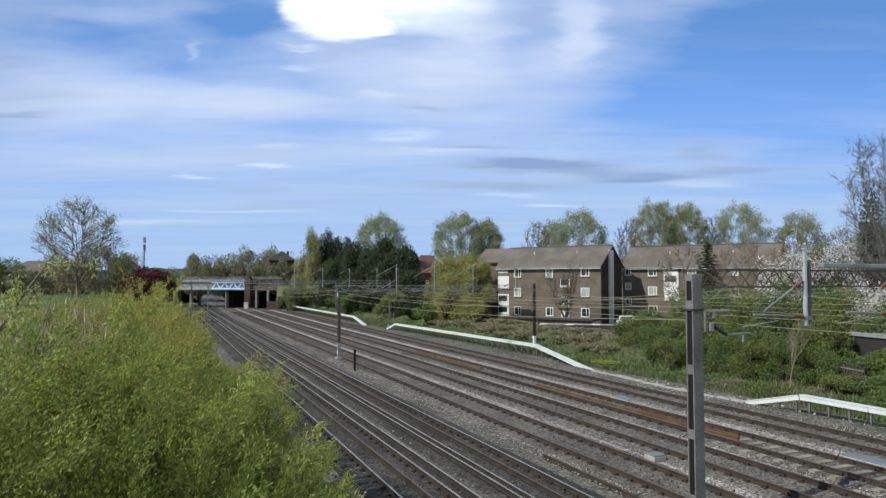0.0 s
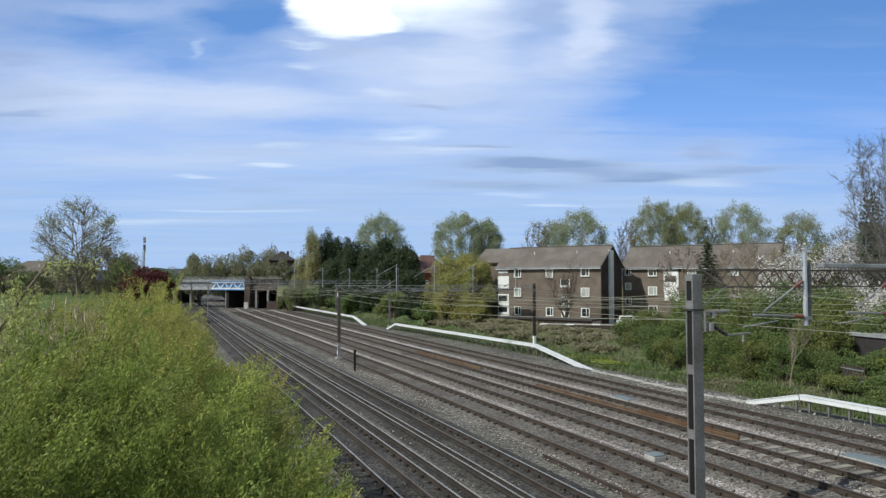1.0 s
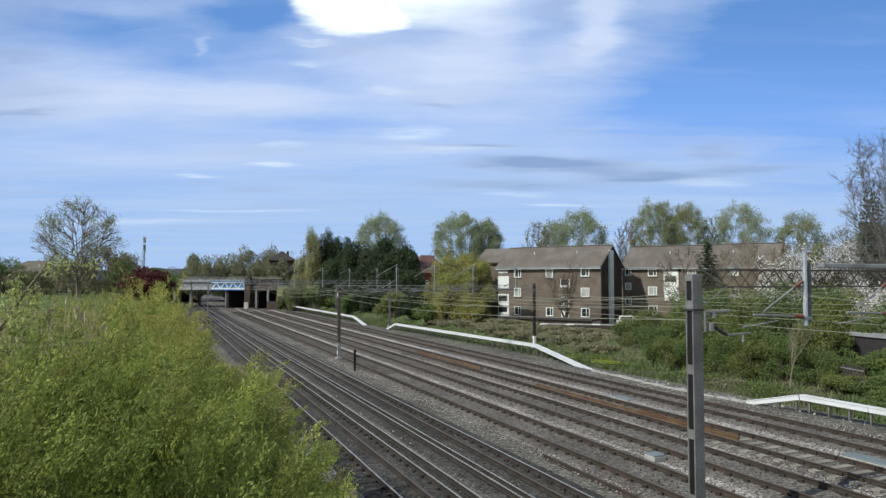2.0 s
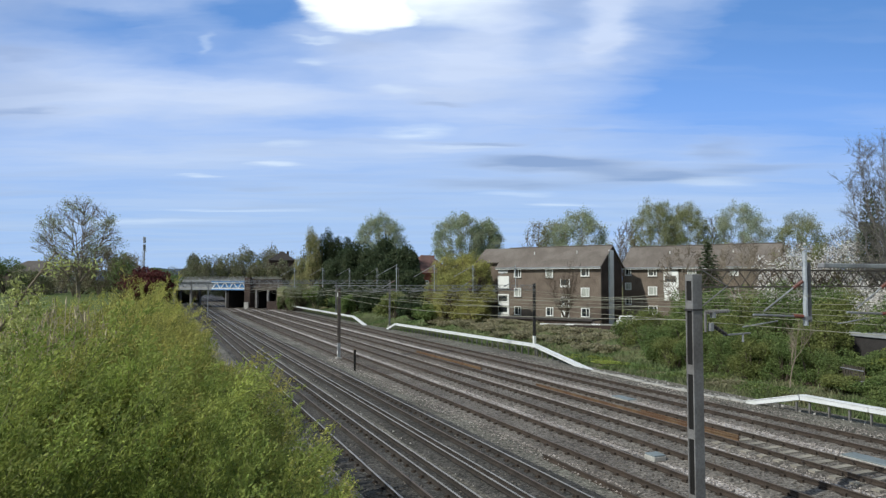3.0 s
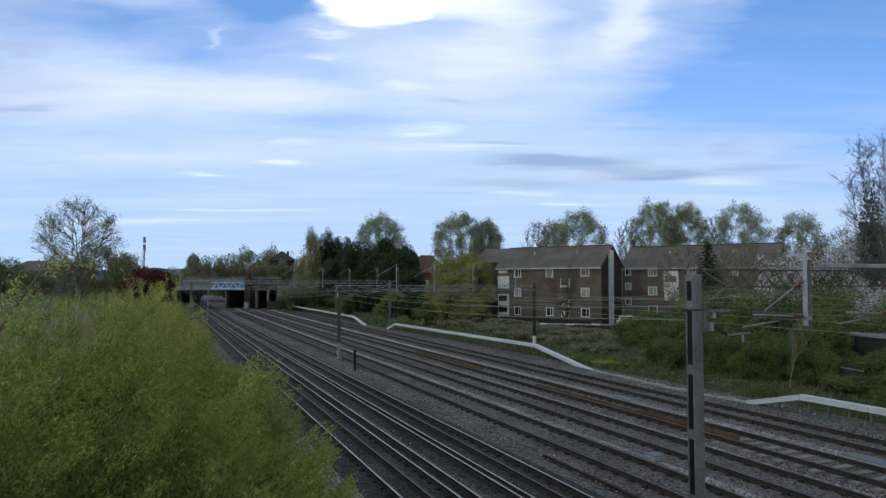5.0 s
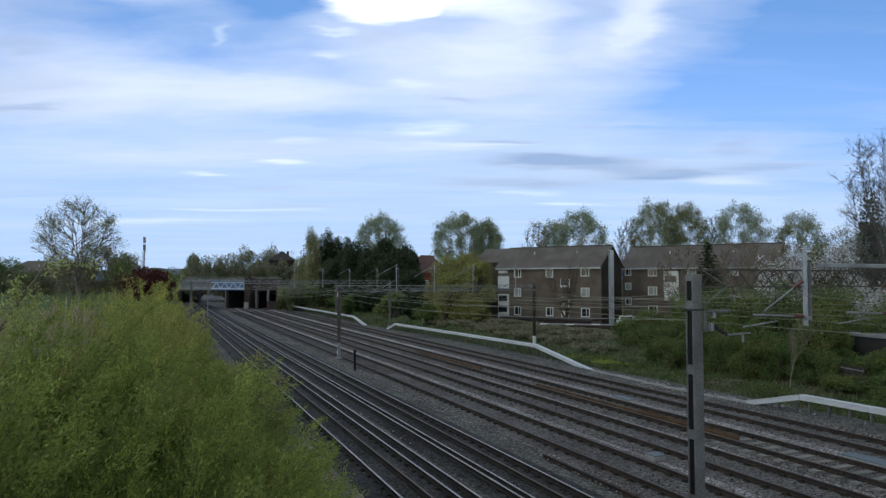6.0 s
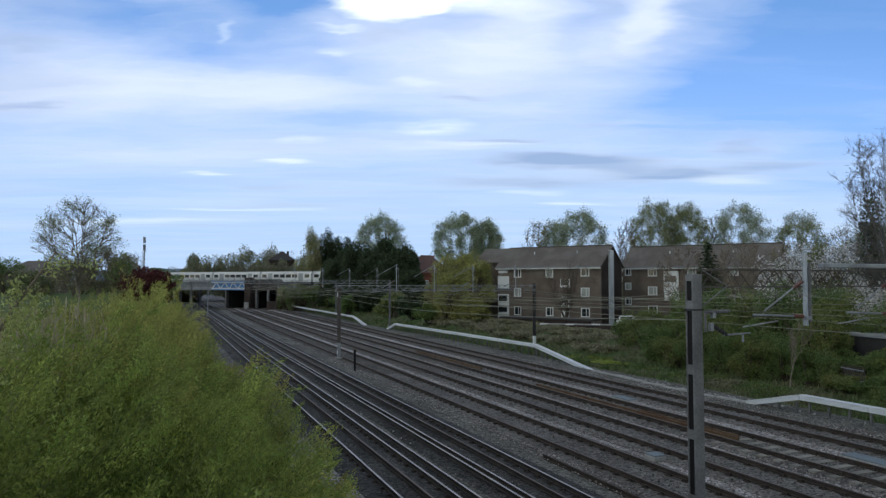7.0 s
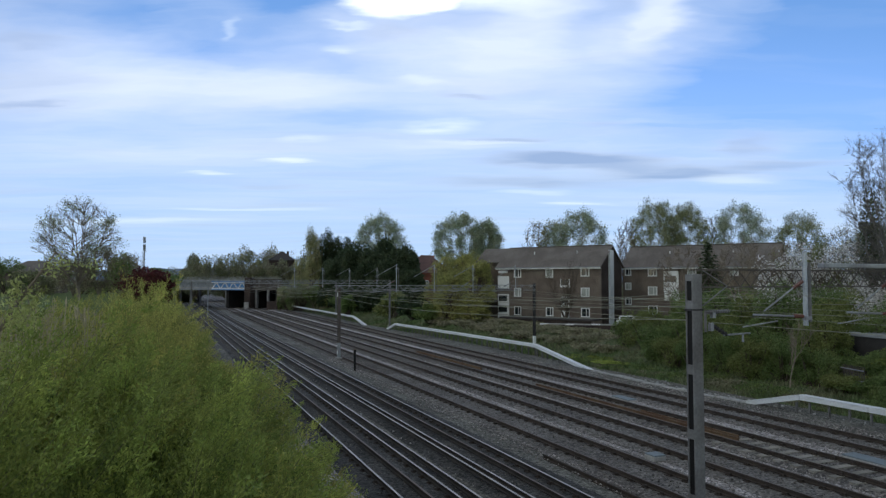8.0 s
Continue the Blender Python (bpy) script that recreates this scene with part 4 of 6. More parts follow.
def leaf_sprays(centres, ways, size, g, flat=0.42, loose=0.55):
    """A slim leaf at every centre that points along its twig, more or less."""
    n = len(centres)
    u = ways + g.normal(0, loose, (n, 3))
    u /= np.linalg.norm(u, axis=1)[:, None]
    v = np.cross(u, g.normal(size=(n, 3)))
    v /= np.linalg.norm(v, axis=1)[:, None]
    s = size * g.uniform(0.6, 1.4, (n, 1))
    a, b = u * s, v * s * flat
    verts = np.stack([centres - a, centres - b + a * 0.1, centres + a, centres + b + a * 0.1], 1).reshape(-1, 3)
    return verts, np.arange(4 * n).reshape(-1, 4)


def branch_mesh(segments, sides=5):
    """Tapered tubes; segments are (a, b, ra, rb)."""
    verts, faces = [], []
    for a, b, ra, rb in segments:
        d = b - a
        if d.length < 1e-4:
            continue
        q = d.to_track_quat("Z", "Y").to_matrix()
        k = len(verts)
        for c, r in ((a, ra), (b, rb)):
            for i in range(sides):
                an = 2 * math.pi * i / sides
                verts.append(tuple(c + q @ Vector((r * math.cos(an), r * math.sin(an), 0))))
        for i in range(sides):
            j = (i + 1) % sides
            faces.append((k + i, k + j, k + sides + j, k + sides + i))
    return verts, faces


def grow(g, height, spread_r, levels=4, trunk=0.22, lean=0.0, first=0.3, up=0.55, kids=4):
    """Recursive limbs that fill a crown of the given height and radius. Returns segments and tips."""
    segs, tips = [], []

    def rec(a, d, length, r, lv):
        n = 3
        for k in range(n):
            d2 = (d + Vector(g.normal(0, 0.13, 3))).normalized()
            b = a + d2 * (length / n)
            segs.append((a, b, r * (1 - 0.28 * k / n), r * (1 - 0.28 * (k + 1) / n)))
            if lv > 0 and (k > 0 or lv < levels):
                for _ in range(2 if k < n - 1 else kids - 2):
                    side = Vector(g.normal(0, 1, 3))
                    side = (side - side.dot(d2) * d2).normalized()
                    nd = (d2 * 0.55 + side * spread_r / height * 1.5 + Vector((0, 0, up * 0.5))).normalized()
                    rec(b, nd, length * g.uniform(0.5, 0.75), r * 0.5, lv - 1)
            if lv <= 1:
                tips.append(b)
            a, d = b, d2

    rec(Vector((0, 0, 0)), Vector((lean, 0, 1)).normalized(), height * first, trunk, levels)
    top = max(t.z for t in tips)
    k = height / top
    wide = sorted(math.hypot(t.x, t.y) for t in tips)[int(len(tips) * 0.93)]
    kr = spread_r / wide
    f = lambda v: Vector((v.x * (1 + (kr - 1) * min(1, v.z / (0.25 * top))), v.y * (1 + (kr - 1) * min(1, v.z / (0.25 * top))), v.z * k))
    segs = [(f(a), f(b), ra, rb) for a, b, ra, rb in segs]
    return segs, [f(t) for t in tips]


def tree(name, label, x, y, z, height, radius, leaves, per_tip, size, seed, category="tree", group="", trunk=0.22, levels=4, blob=0.5, up=0.55, first=0.3, bark="bark", share=1.0):
    """A branching tree with leaves gathered round its twigs."""
    g = rng(seed)
    segs, tips = grow(g, height, radius, levels, trunk, first=first, up=up)
    t = thing(name, label, category, group, m=Matrix.Translation((x, y, z - 0.1)))
    v, f = branch_mesh(segs, 5 if height < 25 else 4)
    link_mesh("trunk", v, f, bark, t)
    if per_tip:
        c = np.array([tuple(p) for p in tips if g.uniform() < share])
        c = np.repeat(c, per_tip, 0)
        c = c + g.normal(0, blob, c.shape)
        vv, ff = leaf_quads(c, size, g)
        link_mesh("crown", vv, ff, leaves, t)
    return t


def fan(name, label, x, y, z, height, radius, seed, leaves=None, share=0.1, size=0.1, stems=6, trunk=0.4, bark="pale_twig", low=0.2, group="", twigs=5, fine=0):
    """A bare tree: a short trunk that divides into rising stems with branches and fine twigs up to a domed outline."""
    g = rng(seed)
    t = thing(name, label, "tree", group, m=Matrix.Translation((x, y, z - 0.1)))
    segs, tips = [], []
    fork = Vector((0, 0, height * low * 0.6))
    segs.append((Vector((0, 0, 0)), fork, trunk, trunk * 0.8))
    for k in range(stems):
        an = 2 * math.pi * (k + g.uniform(-0.3, 0.3)) / stems
        tilt = g.uniform(0.4, 1.0) if k > 1 else 0.1 + 0.25 * k
        end = Vector((radius * 0.82 * tilt * math.cos(an), radius * 0.82 * tilt * math.sin(an), height * (0.96 - 0.26 * tilt ** 2)))
        a, n = fork, 9
        for i in range(1, n + 1):
            f = i / n
            b = Vector((end.x * f ** 0.85, end.y * f ** 0.85, fork.z + (end.z - fork.z) * f)) + Vector(g.normal(0, 0.02 * height * (1 - abs(2 * f - 1)), 3)) * 0.6
            r0, r1 = trunk * 0.6 * (1.03 - (i - 1) / n) ** 0.9, trunk * 0.6 * (1.03 - i / n) ** 0.9
            segs.append((a, b, r0, r1))
            if i >= 2:
                for _ in range(4):
                    d = ((b - a).normalized() * 0.7 + Vector(g.normal(0, 0.7, 3)) + Vector((math.cos(an), math.sin(an), 0)) * 0.25 + Vector((0, 0, 0.35))).normalized()
                    ln = radius * g.uniform(0.22, 0.5) * (1.1 - 0.45 * f)
                    m1 = b + d * ln * 0.5 + Vector((0, 0, 0.04 * ln))
                    c = m1 + (d + Vector(g.normal(0, 0.25, 3)) + Vector((0, 0, 0.25))).normalized() * ln * 0.55
                    rb = max(0.018, r1 * 0.38)
                    segs.append((b, m1, rb, rb * 0.7))
                    segs.append((m1, c, rb * 0.7, rb * 0.35))
                    for _ in range(twigs):
                        o = m1.lerp(c, g.uniform(-0.6, 1.0))
                        e = o + ((c - b).normalized() * 0.6 + Vector(g.normal(0, 0.5, 3)) + Vector((0, 0, 0.3))).normalized() * ln * g.uniform(0.25, 0.5)
                        segs.append((o, e, rb * 0.4, rb * 0.2))
                        tips.append(e)
                        for _ in range(fine):
                            o2 = o.lerp(e, g.uniform(0.2, 1.0))
                            e2 = o2 + ((e - o).normalized() * 0.6 + Vector(g.normal(0, 0.6, 3)) + Vector((0, 0, 0.25))).normalized() * ln * g.uniform(0.15, 0.35)
                            segs.append((o2, e2, rb * 0.26, rb * 0.16))
            a = b
    v, f = branch_mesh(segs, 4)
    link_mesh("trunk", v, f, bark, t)
    if leaves:
        c = np.array([tuple(p) for p in tips if g.uniform() < share])
        c = np.repeat(c, 4, 0)
        vv, ff = leaf_quads(c + g.normal(0, size * 2, c.shape), size, g)
        link_mesh("crown", vv, ff, leaves, t)
    return t


def airy(name, label, x, y, z, height, radius, leaves, clumps, per, size, seed, group="", category="tree", base=0.22, trunk=0.3, bark="twig", clump_r=0.8, rise=0.62):
    """An open spring tree: limbs fan out from the trunk to loose clumps of small leaves in an egg-shaped crown."""
    g = rng(seed)
    t = thing(name, label, category, group, m=Matrix.Translation((x, y, z - 0.1)))
    segs, pts = [], []
    top = Vector((g.normal(0, 0.04) * height, g.normal(0, 0.04) * height, height * 0.8))
    prev = Vector((0, 0, 0))
    for k in range(1, 6):
        q = top * (k / 5) + Vector((g.normal(0, 0.15), g.normal(0, 0.15), 0))
        segs.append((prev, q, trunk * (1.08 - k * 0.19), trunk * (1.08 - (k + 1) * 0.165)))
        prev = q
    lobes = []
    for k in range(11):
        f = (k + 0.5) / 11 * 0.86
        wide = math.sin(math.pi * min(1, (0.12 + 0.88 * f) ** rise * 0.97)) ** 0.65
        an, rr = k * 2.4 + g.normal(0, 0.3), radius * wide * g.uniform(0.35, 0.68)
        lobes.append((Vector((rr * math.cos(an), rr * math.sin(an), height * (base + (0.93 - base) * f))), g.uniform(0.34, 0.52)))
    for k in range(clumps):
        lc, lr = lobes[k % 11]
        d = Vector(g.normal(0, 1, 3)).normalized() * g.uniform(0.15, 1) ** 0.45
        c = lc + Vector((d.x * radius * lr, d.y * radius * lr, d.z * min(radius * 1.1, height * 0.42) * lr))
        c.z = min(c.z, height * 0.985)
        rr = math.hypot(c.x, c.y)
        root = top * min(0.95, max(0.12, (c.z / height - 0.9 * rr / height) * 0.9))
        mid = root.lerp(c, 0.5) + Vector((g.normal(0, 0.25), g.normal(0, 0.25), -0.06 * rr + g.normal(0, 0.2)))
        segs.append((root, mid, trunk * 0.22, trunk * 0.13))
        segs.append((mid, c, trunk * 0.13, trunk * 0.04))
        for _ in range(3):
            segs.append((mid.lerp(c, g.uniform(0.3, 1)), c + Vector(g.normal(0, clump_r * 0.8, 3)), trunk * 0.06, trunk * 0.025))
        if per:
            pts.append(np.array(c) + g.normal(0, clump_r * 0.55, (per, 3)))
    v, f = branch_mesh(segs, 4)
    link_mesh("trunk", v, f, bark, t)
    if per:
        vv, ff = leaf_quads(np.concatenate(pts), size, g)
        link_mesh("crown", vv, ff, leaves, t)
    return t


def crown_tree(name, label, x, y, z, height, radius, leaves, ends, per, size, seed, group="", category="tree", base=0.3, trunk=0.3, bark="pale_twig", clump_r=0.42, fork=0.22, lean=0.0, patchy=0.0, twigs=7):
    """A broad tree with a domed crown: limbs rise from the trunk in long curves to an even egg-shaped outline and split into fine twigs,
    with small leaves in loose tufts about the twigs (or none)."""
    g = rng(seed)
    t = thing(name, label, category, group, m=Matrix.Translation((x, y, z - 0.1)))
    segs, tufts = [], []
    stem = Vector((lean * height * 0.25, 0, height * fork))
    segs.append((Vector((0, 0, 0)), stem, trunk, trunk * 0.8))
    limbs = []
    for k in range(7):
        an = k * 2.39996 + g.normal(0, 0.3)
        out = radius * (0.12 if k == 0 else g.uniform(0.4, 0.66))
        top = Vector((out * math.cos(an) + lean * height * 0.2, out * math.sin(an), height * (0.86 if k == 0 else g.uniform(0.58, 0.8))))
        a0 = stem * g.uniform(0.75, 1.0)
        c0 = a0.lerp(top, 0.5) + Vector((0.22 * out * math.cos(an), 0.22 * out * math.sin(an), -0.04 * height)) + Vector(g.normal(0, 0.05 * radius, 3))
        curve = [a0 * (1 - f) ** 2 + c0 * 2 * f * (1 - f) + top * f * f + Vector(g.normal(0, 0.012 * height, 3)) * (f * (1 - f) * 4) for f in [i / 8 for i in range(9)]]
        for i in range(8):
            segs.append((curve[i], curve[i + 1], trunk * 0.5 * (1 - 0.1 * i), trunk * 0.5 * (1 - 0.1 * (i + 1))))
        limbs += curve[2:]
    mid_z = height * (base + 1) / 2
    for k in range(ends):
        u = 1 - 1.72 * (k + 0.5) / ends
        an = k * 2.39996 + g.normal(0, 0.25)
        rr = math.sqrt(max(0.0, 1 - u * u)) * g.uniform(0.72, 1.03)
        tall = (1 - base) * height / 2
        squeeze = 1.0 if u > 0 else 1.0 + 0.35 * u
        bump = 1.0 + 0.10 * noise.noise((3 * math.cos(an), 3 * math.sin(an), u * 3 + seed))
        e = Vector((radius * rr * squeeze * bump * math.cos(an) + lean * height * 0.2, radius * rr * squeeze * bump * math.sin(an), mid_z + u * tall * g.uniform(0.86, 1.0) * (bump if u > 0 else 1)))
        root = min(limbs, key=lambda q: (q - e).length + 1.6 * max(0.0, q.z - e.z + 0.12 * height))
        c1 = root.lerp(e, 0.45) + Vector((0, 0, 0.03 * height - 0.02 * height * u)) + Vector(g.normal(0, 0.07 * radius, 3))
        pts = [root * (1 - f) ** 2 + c1 * 2 * f * (1 - f) + e * f * f for f in (0, 0.25, 0.5, 0.75, 1.0)]
        r = trunk * 0.17
        for i in range(4):
            segs.append((pts[i], pts[i + 1], r * (1 - 0.22 * i), r * (1 - 0.22 * (i + 1))))
        way = (pts[4] - pts[2]).normalized()
        for _ in range(twigs):
            f = g.uniform(0.42, 1.0)
            o = root * (1 - f) ** 2 + c1 * 2 * f * (1 - f) + e * f * f
            d = (way + Vector(g.normal(0, 0.55, 3)) + Vector((0, 0, 0.15))).normalized()
            q = o + d * radius * g.uniform(0.10, 0.24)
            segs.append((o, q, max(r * 0.3, 0.02), max(r * 0.16, 0.012)))
            tufts.append(q)
            for _ in range(2):
                o2 = o.lerp(q, g.uniform(0.3, 1))
                segs.append((o2, o2 + (d + Vector(g.normal(0, 0.6, 3))).normalized() * radius * g.uniform(0.06, 0.13), max(r * 0.16, 0.012), max(r * 0.1, 0.008)))
    v, f = branch_mesh(segs, 4)
    link_mesh("trunk", v, f, bark, t)
    if per:
        keep = [q for q in tufts if noise.noise((q.x * 0.35 + seed, q.y * 0.35, q.z * 0.35)) > patchy - 0.5]
        c = np.repeat(np.array([tuple(q) for q in keep]), per, 0)
        vv, ff = leaf_quads(c + g.normal(0, clump_r, c.shape), size, g)
        link_mesh("crown", vv, ff, leaves, t)
    return t


def mound(name, label, x, y, z, rx, ry, h, leaves, n, size, seed, category="shrub", group="", lobes=14, pointed=0.0, low=0.0, ob=None, stems=True):
    """A full shrub or dense tree: an uneven heap of leaf clumps on stems."""
    g = rng(seed)
    t = thing(name, label, category, group, m=Matrix.Translation((x, y, z)))
    pts, segs = [], []
    for k in range(lobes):
        an, rr = g.uniform(0, 2 * math.pi), math.sqrt(g.uniform(0, 1)) * 0.72
        zz = low + (1 - low) * g.uniform(0.12, 0.86)
        sh = 1 - pointed * zz
        c = np.array([rr * math.cos(an) * rx * sh, rr * math.sin(an) * ry * sh, zz * h * (1 - 0.45 * rr * rr)])
        rad = np.array([rx, ry, h * 0.5]) * g.uniform(0.26, 0.42) * (0.55 + 0.45 * sh if pointed < 0.8 else 0.2 + 0.8 * sh)
        m = n // lobes
        d = g.normal(size=(m, 3))
        d /= np.linalg.norm(d, axis=1)[:, None]
        q = c + d * rad * (g.uniform(0.55, 1.12, (m, 1)))
        q = q[q[:, 2] > 0.03]
        pts.append(q)
        segs.append((Vector((rr * math.cos(an) * rx * 0.2, rr * math.sin(an) * ry * 0.2, -0.2)), Vector(c), 0.05 + 0.012 * h, 0.02))
    c = np.concatenate(pts)
    vv, ff = leaf_quads(c, size, g)
    link_mesh("foliage", vv, ff, leaves, t)
    if stems:
        v, f = branch_mesh(segs, 5)
        link_mesh("stem", v, f, "bark", t)
    return t

# trees by the field
crown_tree("willow", "half-bare old willow with fresh yellow-green shoots in the field", -63.9, 119, 2.9, 17.2, 7.3, "l_spring", 150, 10, 0.13, 11, base=0.16, trunk=0.42, fork=0.14, bark="brown_twig", clump_r=0.3, lean=-0.05, patchy=0.6, twigs=9)
for k, (x, y, h, r) in enumerate(((-64.5, 127, 9.6, 4.4), (-61.0, 129, 7.6, 3.6), (-72.0, 132, 7.0, 4.0))):
    crown_tree("bare_tree", "tangled brown leafless tree behind the old willow", x, y, 2.9, h, r, "l_bramble", 90, 3, 0.2, 12 + 5 * k, "bare field trees", base=0.05, trunk=0.2, fork=0.06, bark="brown_twig", clump_r=0.4, twigs=9)
airy("young_tree", "small tree coming into leaf beside the field", -52.0, 110, 2.9, 8.4, 2.6, "l_mid", 90, 16, 0.14, 13, base=0.2, trunk=0.12, clump_r=0.5)
fan("bare_tree", "small leafless tree beside the field", -49.5, 111, 2.9, 8.0, 2.6, 17, stems=5, trunk=0.1)
mound("purple_shrub", "dark red-purple leaved shrub beside the field", -44.2, 102, 2.6, 4.6, 3.2, 6.0, "l_red", 5200, 0.22, 14, lobes=18)
for k in range(7):
    mound("hedge_tree", "green-brown hedge tree coming into leaf along the field edge", -118 + k * 9.0, 150 + 3 * (k % 3), 2.9, 6.5, 4, 6.5 + 1.6 * ((k * 7) % 3), "l_far" if k % 2 else "l_mid", 5000, 0.2, 30 + k, "tree", "field edge trees", lobes=12)

# far trees beyond the crossing line
for k, (x, y, h, r) in enumerate(((-92, 240, 10.5, 6), (-86, 235, 11.5, 6), (-66, 222, 11.5, 5), (-80, 220, 9.5, 5), (-60, 220, 10, 5), (-76, 240, 12.5, 7), (-68, 232, 12.0, 6), (-62, 238, 13.0, 6), (-96, 260, 7, 7), (-55, 228, 12, 6), (-47, 230, 13, 6), (-82, 228, 9, 6), (-72, 226, 10, 6), (-40, 225, 12, 6), (-53.0, 203, 7.2, 4.5), (-48.5, 202, 7.6, 4.5), (-44.5, 204, 7.4, 4.5))):
    mound("far_tree", "distant spring tree beyond the railway bridge", x, y, 0.5, r, r, h + (5.2 if x > -90 else 3.2), "l_far", 6000, 0.25, 50 + k, "tree", "distant trees", lobes=16)
fan("bare_tree", "distant leafless tree beyond the bridge", -57, 222, 0.5, 17.5, 6.5, 70 + int(6.5), stems=6, trunk=0.3, group="distant bare trees")
fan("bare_tree", "distant leafless tree beyond the bridge", -51, 226, 0.5, 15.5, 5, 70 + int(5), stems=6, trunk=0.3, group="distant bare trees")

# right of the bridge
mound("poplar", "tall narrow yellow-green poplar beside the line", -36.4, 190, 0.5, 3.6, 3.6, 23.6, "l_poplar", 16000, 0.15, 80, "tree", lobes=26, pointed=0.45)
mound("poplar", "shorter yellow-green poplar beside the line", -40.0, 192, 0.5, 4.0, 4.0, 13.6, "l_poplar", 11000, 0.15, 81, "tree", lobes=22, pointed=0.3)
for k, (x, y, h, r) in enumerate(((-33.2, 192, 21.6, 3.9), (-29.6, 193, 20.6, 4.2), (-26.0, 188, 18.0, 4.0), (-17.0, 134, 14.6, 4.4), (-12.0, 129, 14.8, 5.0), (-8.0, 123, 13.4, 4.6), (-14, 126, 10.0, 4.0), (-10.5, 119, 9.0, 4.2), (-22, 146, 12.5, 4.6), (-5.5, 114, 8.2, 4.0), (-24, 151, 12.0, 4.0), (-12, 123, 11.2, 4.2), (-8.5, 117, 10.4, 4.0), (-18.5, 141, 12.0, 4.5), (-6.2, 119, 12.4, 3.6), (-24.6, 148, 9.5, 3.4), (-21, 147, 14.0, 4.0))):
    mound("evergreen_tree", "dense dark evergreen tree above the far bank", x, y, 0.4, r, r, h, "l_dark", 20000, 0.19, 90 + k, "tree", "evergreen trees", lobes=30, pointed=0.35)
for k, (x, y, h, r) in enumerate(((-17.8, 196, 24.4, 7.0), (4.8, 190, 24.2, 7.8), (12.4, 192, 22.6, 4.4))):
    crown_tree("spring_tree", "tall tree in spring leaf behind the houses, haze in its pale colour", x, y, 0.5, h, r, "l_spring", 96, 54, 0.15, 110 + k, "tall spring trees", trunk=0.34, clump_r=0.5, base=0.25)
mound("tree", "small green tree beside the red house", -5.4, 140, 0.5, 2.2, 2.2, 11.5, "l_mid", 1500, 0.3, 115, "tree")
for k, (x, y, h, r) in enumerate(((0.4, 95, 9.8, 3.5), (4.1, 97, 10.4, 3.2), (1.4, 90, 7.4, 3.0), (4.3, 86, 9.2, 2.3), (4.9, 92, 9.4, 1.7), (3.2, 94, 10.2, 3.0))):
    airy("weeping_willow", "yellow-green willow beside the flats", x, y, 0.5, h, r, "l_willow", 420, 50, 0.095, 120 + k, "willows by the flats", base=0.05, trunk=0.2, clump_r=0.5)
for k in range(11):
    g0 = rng(130 + k)
    q = at(86 + k * 7.5, 33.5 + g0.uniform(-0.6, 1.5), 0)
    mound("thicket", "dark undergrowth on top of the far bank", q.x, q.y, 0.3, 3.0, 3.0, g0.uniform(2.8, 4.6), ("l_mid", "l_dark", "l_hedge")[k % 3], 3200, 0.17, 130 + k, group="undergrowth")
for k, (u, v, h, r) in enumerate(((10.8, -6.4, 3.4, 1.4), (13.0, -6.8, 6.0, 1.9), (15.6, -7.6, 6.2, 2.2), (18.0, -8.6, 6.6, 3.0), (22, -8, 7.0, 3.4))):
    q = BRM @ Vector((u + 4.8, v, 0))
    mound("thicket", "grey-green undergrowth beside the bridge abutment", q.x, q.y, -0.6, r, r, h, "l_far" if k % 2 else "l_mid", 2600, 0.17, 145 + k, group="undergrowth")

q = at(120, 31.0)
mound("thicket", "green bush on the far bank beside a steel mast", q.x, q.y, ground_z(120, 31.0) - 0.1, 1.7, 1.7, 4.6, "l_mid", 4000, 0.14, 149, group="undergrowth")

# behind the flats
for k, (x, y, h, r, sp, per) in enumerate(((18.2, 131, 17.4, 2.9, "l_far", 3), (21.8, 134, 17.6, 3.2, "l_olive", 14), (26.2, 130, 19.0, 5.6, "l_spring", 34), (34.0, 126, 16.9, 2.5, "l_far", 0), (41.0, 130, 20.5, 5.2, "l_olive", 34),
                                           (46.8, 130, 20.2, 4.9, "l_olive", 36), (51.8, 131, 18.6, 3.2, "l_far", 0), (57.2, 130, 20.0, 5.9, "l_spring", 34), (37.8, 136, 18.0, 2.8, "l_far", 3), (68.0, 129, 18.0, 4.8, "l_olive", 28),
                                           (73.6, 124, 15.6, 3.6, "l_far", 4), (79, 124, 16, 4.4, "l_spring", 14))):
    crown_tree("spring_tree", "tree in thin spring leaf behind the flats" if per else "grey leafless tree behind the flats", x, y, 0.5, h, r, sp, 70, per * 2, 0.105, 150 + k, "trees behind the flats", trunk=0.26, clump_r=0.4, base=0.25, bark="pale_twig" if per > 9 else "twig")
